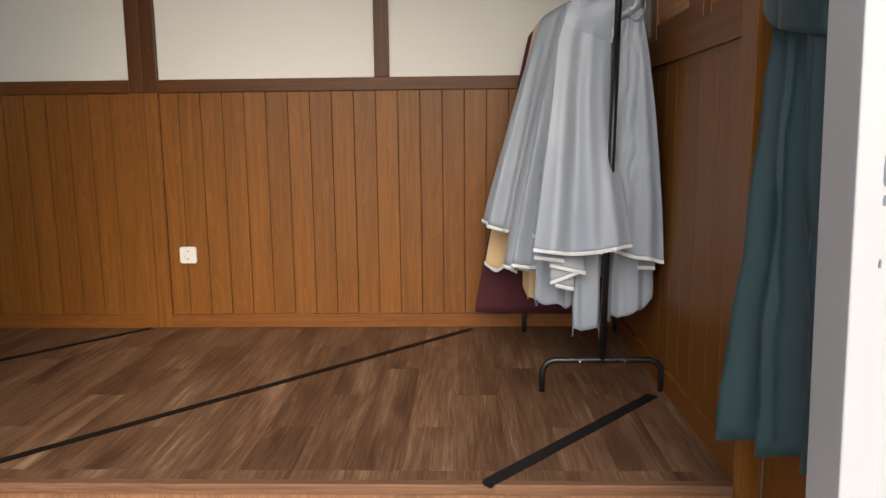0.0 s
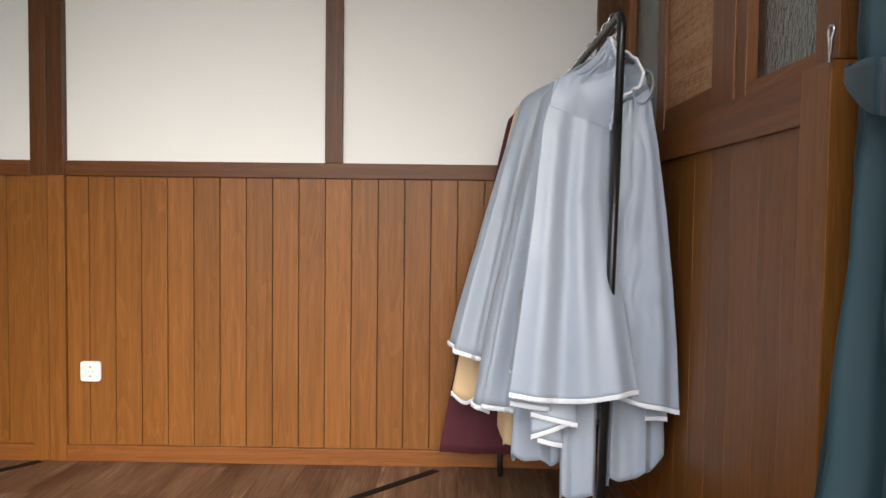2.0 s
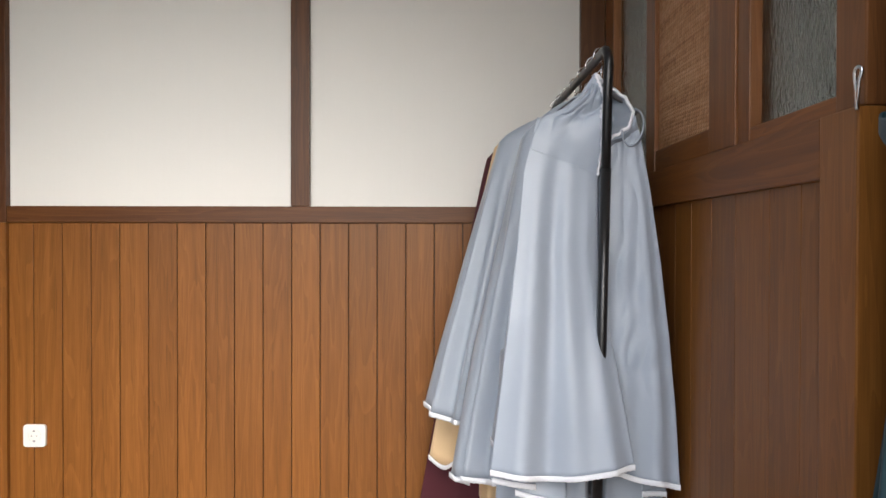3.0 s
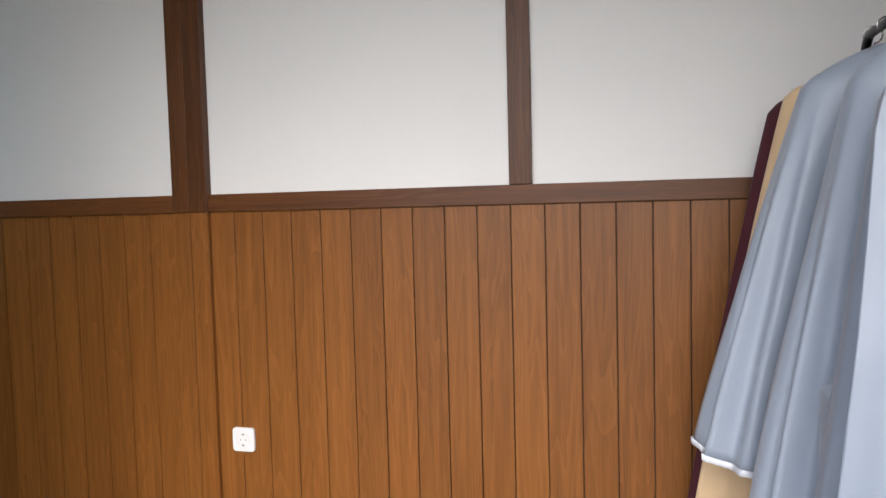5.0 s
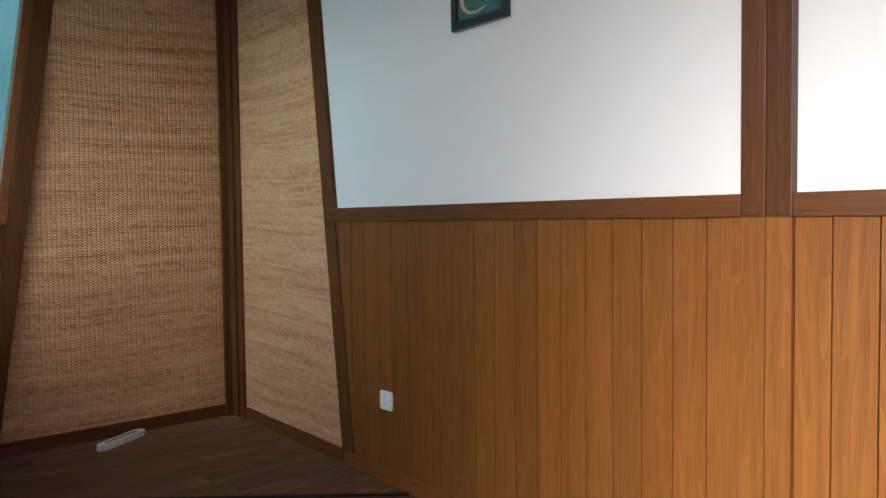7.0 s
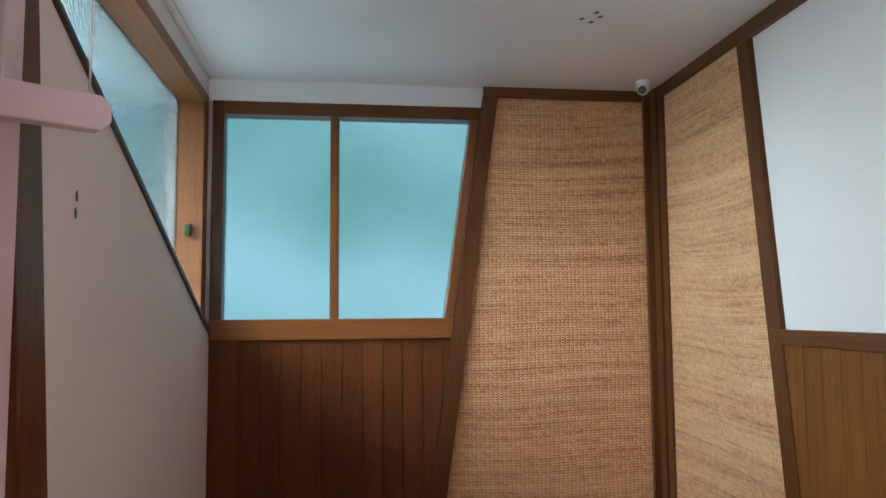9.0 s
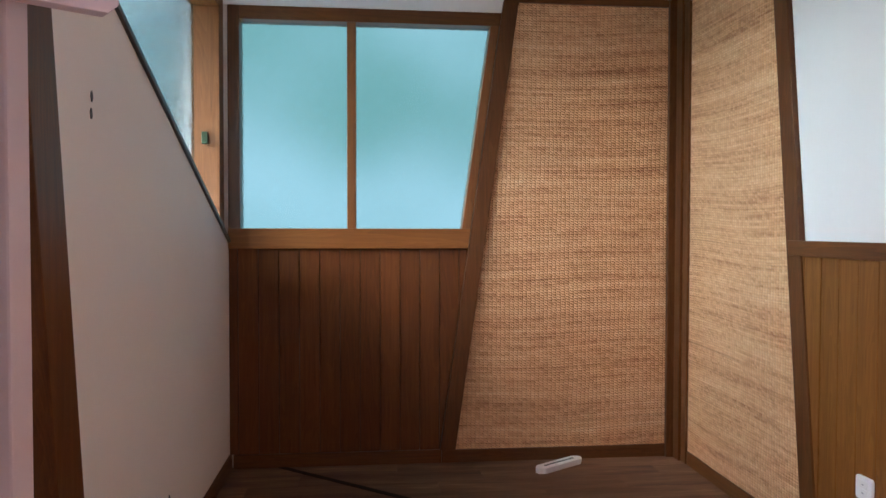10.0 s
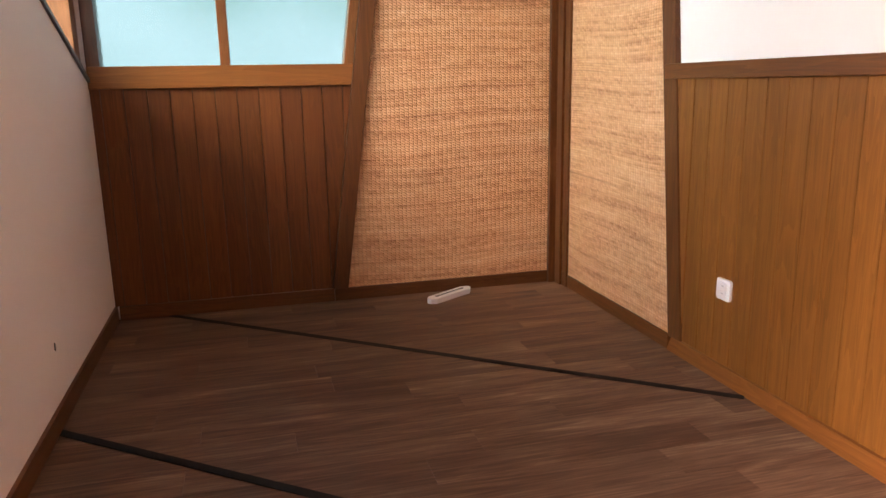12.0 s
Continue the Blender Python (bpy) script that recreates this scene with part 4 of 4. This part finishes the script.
# ---- camera dome, remote / power strip, tapes ----
def dome(c):
    root = empty("security_camera", c, "white dome security camera under the ceiling corner", "camera")
    bm = bmesh.new()
    bmesh.ops.create_cone(bm, segments=28, radius1=0.040, radius2=0.034, depth=0.022, cap_ends=True, matrix=Matrix.Translation((c[0], c[1], TOP - 0.011)))
    rel(part("base", bm, PLASTIC, smooth=False), root)
    bm = bmesh.new()
    bmesh.ops.create_uvsphere(bm, u_segments=28, v_segments=16, radius=0.036, matrix=Matrix.Translation((c[0], c[1], TOP - 0.042)))
    rel(part("ball", bm, PLASTIC, smooth=True), root)
    way = Vector((0.62, -0.38, -0.35)).normalized()
    o = Vector((c[0], c[1], TOP - 0.042))
    rel(part("lens_window", tube([o + way * 0.029, o + way * 0.0375], 0.021, 24), DARKGAP), root)


dome((-3.10, 3.86, TOP))


def power_strip(a, b):
    """A white extension block lying on the floor."""
    a, b = Vector(a), Vector(b)
    d = (b - a).normalized()
    n = Vector((-d.y, d.x, 0))
    L, w = (b - a).length, 0.034
    root = empty("power_strip", (a + b) / 2, "white plastic power strip with dark socket holes on floor", "power strip")
    out = [(0, -w * 0.4), (0.03, -w), (L - 0.03, -w), (L, -w * 0.4), (L, w * 0.4), (L - 0.03, w), (0.03, w), (0, w * 0.4)]
    pts = [(a.x + d.x * u + n.x * v, a.y + d.y * u + n.y * v) for u, v in out]
    rel(part("body", prism(pts, "z", 0.0, 0.03, 0.004), PLASTIC), root)
    pts = [(a.x + d.x * u + n.x * v, a.y + d.y * u + n.y * v) for u, v in ((0.035, -w * 0.6), (L - 0.035, -w * 0.6), (L - 0.035, w * 0.6), (0.035, w * 0.6))]
    rel(part("socket_panel", prism(pts, "z", 0.0290, 0.0304), PLASTIC), root)
    for k in range(5):
        o = a + d * (L * (0.22 + 0.14 * k))
        for s in (-1, 1):
            p = o + d * 0.0105 * s
            rel(part("pin_hole", tube([(p.x, p.y, 0.0295), (p.x, p.y, 0.0312)], 0.0095, 10), HOLE), root)
    return root


power_strip((-3.07, 3.17, 0), (-3.24, 3.44, 0))


def tape(p, q, w, fold=False, material=WORN_TAPE):
    p, q = Vector((*p, 0)), Vector((*q, 0))
    d = (q - p).normalized()
    n = Vector((-d.y, d.x, 0)) * w / 2
    bm = bmesh.new()
    k = max(2, int((q - p).length / 0.05))
    L, R = [], []
    for i in range(k + 1):
        c = p + (q - p) * i / k
        e = 0.0012 * noise.noise((c.x * 9, c.y * 9, 2))
        L.append(bm.verts.new(c + n * (1 + e * 30) + Vector((0, 0, 0.0035))))
        R.append(bm.verts.new(c - n * (1 - e * 30) + Vector((0, 0, 0.0035))))
    if fold:
        for row, s in ((L, 1), (R, -1)):
            row.insert(0, bm.verts.new(p + n * s * 0.8 + Vector((-0.01, -0.022, 0.0015))))
    for i in range(len(L) - 1):
        bm.faces.new((L[i], L[i + 1], R[i + 1], R[i]))
    thicken(bm, 0.0012)
    return tagged(part("floor_tape", bm, material), "black adhesive tape strip stuck diagonally on floor", "tape", "tape lines on the floor")


tape((1.512, 2.345), (2.118, 3.02), 0.044, True, TAPE)
tape((0.0, 2.37), (1.48, 3.94), 0.035)
tape((-2.02, 1.60), (-0.10, 3.97), 0.036)
tape((-3.29, 1.86), (-1.57, 3.98), 0.034)


def stain(x, z, w, h, y):
    bm = bmesh.new()
    pts = []
    for i in range(10):
        a = 2 * math.pi * i / 10
        r = 1 + 0.4 * noise.noise((math.cos(a) * 2 + x * 9, math.sin(a) * 2, z))
        pts.append((x + w * r * math.cos(a), z + h * r * math.sin(a)))
    return prism(pts, "y", y - 0.001, y + 0.002)


for sx, sz in ((-1.42, 1.585), (-1.415, 1.54), (-2.13, 0.27)):
    tagged(part("paint_chip", stain(sx, sz, 0.007, 0.016, SOUTH + 0.0005), SLATE), "small dark chip in the partition paint", "paint chip")
for sx, sy in ((-2.33, 3.26), (-2.30, 3.33), (-2.26, 3.30), (-2.36, 3.31)):
    tagged(part("ceiling_chip", prism([(sx, sy), (sx + 0.022, sy + 0.006), (sx + 0.018, sy + 0.022), (sx + 0.003, sy + 0.016)], "z", TOP - 0.002, TOP + 0.001), DARKGAP), "small dark screw hole in the ceiling", "chip")

for cx, cz, cw, ch in ((0.047, 1.16, 0.006, 0.05), (0.051, 1.06, 0.006, 0.045), (0.049, 1.01, 0.006, 0.03), (0.046, 0.92, 0.003, 0.02), (0.046, 0.87, 0.004, 0.033), (0.046, 0.82, 0.003, 0.01), (0.044, 0.72, 0.002, 0.008)):
    tagged(part("paint_chip", stain(post_x(cz) + cx, cz, cw, ch, 1.6414 + 0.0004 * round(cz * 50 % 3)), FLAKED), "blue-grey flaked patch in the white frame paint", "paint chip")
latch = tagged(part("window_latch", box(-3.172, -3.150, 1.50, 1.53, 1.66, 1.72, 0.004), plain("green_brass", (0.04, 0.065, 0.03), 0.4, 0.5)), "small greenish metal latch on the window frame", "latch")

# arm on the entrance frame, with the cord that hangs beside it
d = Vector((-0.573, 0.819, 0)).normalized()
bmA = prism([(0, 0), (0.121, 0), (0.134, 0.012), (0.134, 0.034), (0.121, 0.046), (0, 0.046)], "y", -0.014, 0.014, 0.003)
bmesh.ops.transform(bmA, verts=bmA.verts[:], matrix=Matrix.Translation((-0.33, 1.882, 1.513)) @ Matrix.Rotation(math.atan2(d.y, d.x), 4, "Z"))
tagged(part("frame_bracket", bmA, LILAC), "lilac painted wooden bracket on the entrance frame", "bracket")


tagged(part("hanging_cord", tube([(-0.392, 1.972, 1.555), (-0.394, 1.973, 1.9), (-0.393, 1.972, 2.499)], 0.0015, 8), PLASTIC, smooth=True), "thin white cord hanging from ceiling beside the bracket", "cord")
tagged(part("sealant_bead", box(EAST - 0.0145, EAST - 0.0122, 2.47, 3.35, 0.0, 0.003), RISER), "thin pale sealant bead along the partition foot", "sealant", kind="structure")


# ---- boards, planks ----
def clip_board(x0, x1, z0, z1, edge, side):
    """Outline of a board cut off along a slanting edge; side 1 keeps what lies beyond the edge, -1 what lies before it."""
    out = []
    ring = [(x0, z0), (x1, z0), (x1, z1), (x0, z1)]
    for p, q in zip(ring, ring[1:] + ring[:1]):
        a, c = side * (p[0] - edge(p[1])), side * (q[0] - edge(q[1]))
        if a >= 0:
            out.append(p)
        if (a >= 0) != (c >= 0):
            k = a / (a - c)
            out.append((p[0] + (q[0] - p[0]) * k, p[1] + (q[1] - p[1]) * k))
    return out if len(out) > 2 else None


GAP = 0.0032
full = mesh(box(GAP / 2, BOARD - GAP / 2, 0, 0.012, BASE, RAIL0, 0.0018), "board", TEAK)


def board_at(x, parent):
    ob = new("board", full)
    ob.location = (x, NORTH, 0)
    ob.parent = parent


x = 0.0895
part("board", box(0.001, 0.0895 - GAP / 2, NORTH, NORTH + 0.012, BASE, RAIL0, 0.0022), TEAK, wall_n)
while x + BOARD < EAST:
    board_at(x, wall_n)
    x += BOARD
part("board", box(x + GAP / 2, EAST + 0.010, NORTH, NORTH + 0.012, BASE, RAIL0, 0.0022), TEAK, wall_n)
x = -0.134 - BOARD
while x + BOARD > slant_n(RAIL0) + 0.042:
    pts = clip_board(x + GAP / 2, x + BOARD - GAP / 2, BASE, RAIL0, lambda z: slant_n(z) + 0.042, 1)
    if pts and len(pts) == 4 and min(p[0] for p in pts) > slant_n(0) + 0.042:
        board_at(x, wall_n)
    elif pts:
        part("board", prism(pts, "y", NORTH - 0.002, NORTH + 0.012), TEAK, wall_n)
    x -= BOARD
y = 1.645
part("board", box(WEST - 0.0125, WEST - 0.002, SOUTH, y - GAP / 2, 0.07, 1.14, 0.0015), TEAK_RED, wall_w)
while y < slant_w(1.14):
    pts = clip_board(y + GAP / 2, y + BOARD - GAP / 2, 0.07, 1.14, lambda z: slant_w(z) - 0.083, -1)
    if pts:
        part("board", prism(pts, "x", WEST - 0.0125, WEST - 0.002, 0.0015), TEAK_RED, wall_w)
    y += BOARD
ys = [2.452, 2.534, 2.652, 2.808, 2.94, 3.07, 3.19, 3.31, 3.44, 3.57, 3.70, 3.84, NORTH - 0.016]
for y0, y1 in zip(ys, ys[1:]):
    part("board", box(EAST - 0.0, EAST + 0.012, y0 + 0.0008, y1 - 0.0008, 0.08, 1.172, 0.0012), TEAK, wall_e)

# vinyl planks of the platform, running away from its front edge
PW, PL = 0.152, 0.914
x, row = EAST, 0
while x > WEST:
    x0, x1 = max(x - PW, WEST - 0.012), x
    front_y = EDGE + 0.004 if x0 > JOG else 1.56
    y = front_y - random.random() * PL
    if x0 > JOG:
        y = front_y + 0.06 - PL
    cuts = []
    while y < NORTH + 0.01:
        a, b = max(y, front_y), min(y + (PL if y + PL > front_y + 0.07 or x0 < JOG else PL), NORTH + 0.01)
        if b - a > 0.02:
            cuts.append((a, b))
        y += PL if y > front_y else PL
        if x0 > JOG and len(cuts) == 1 and row % 3:
            y = cuts[0][1] - PL * (0.33 * (row % 3))
            a, b = cuts[0][1], y + PL
            cuts.append((a, b))
            y += PL
    for a, b in cuts:
        ob = part("plank", box(x0 + 0.0003, x1 - 0.0003, a + 0.0003, b - 0.0003, -0.006, 0.0, 0.0006), VINYL, platform)
    x -= PW
    row += 1
part("nosing", box(JOG, EAST - 0.014, EDGE - 0.026, EDGE + 0.004, -0.028, 0.002, 0.004), NOSING, platform)
x = JOG
while x < EAST - 0.02:
    w = min(0.155, EAST - 0.016 - x)
    part("riser_plank", box(x + 0.0006, x + w - 0.0006, EDGE - 0.012, EDGE - 0.0, GROUND, -0.028), RISER, platform)
    x += w
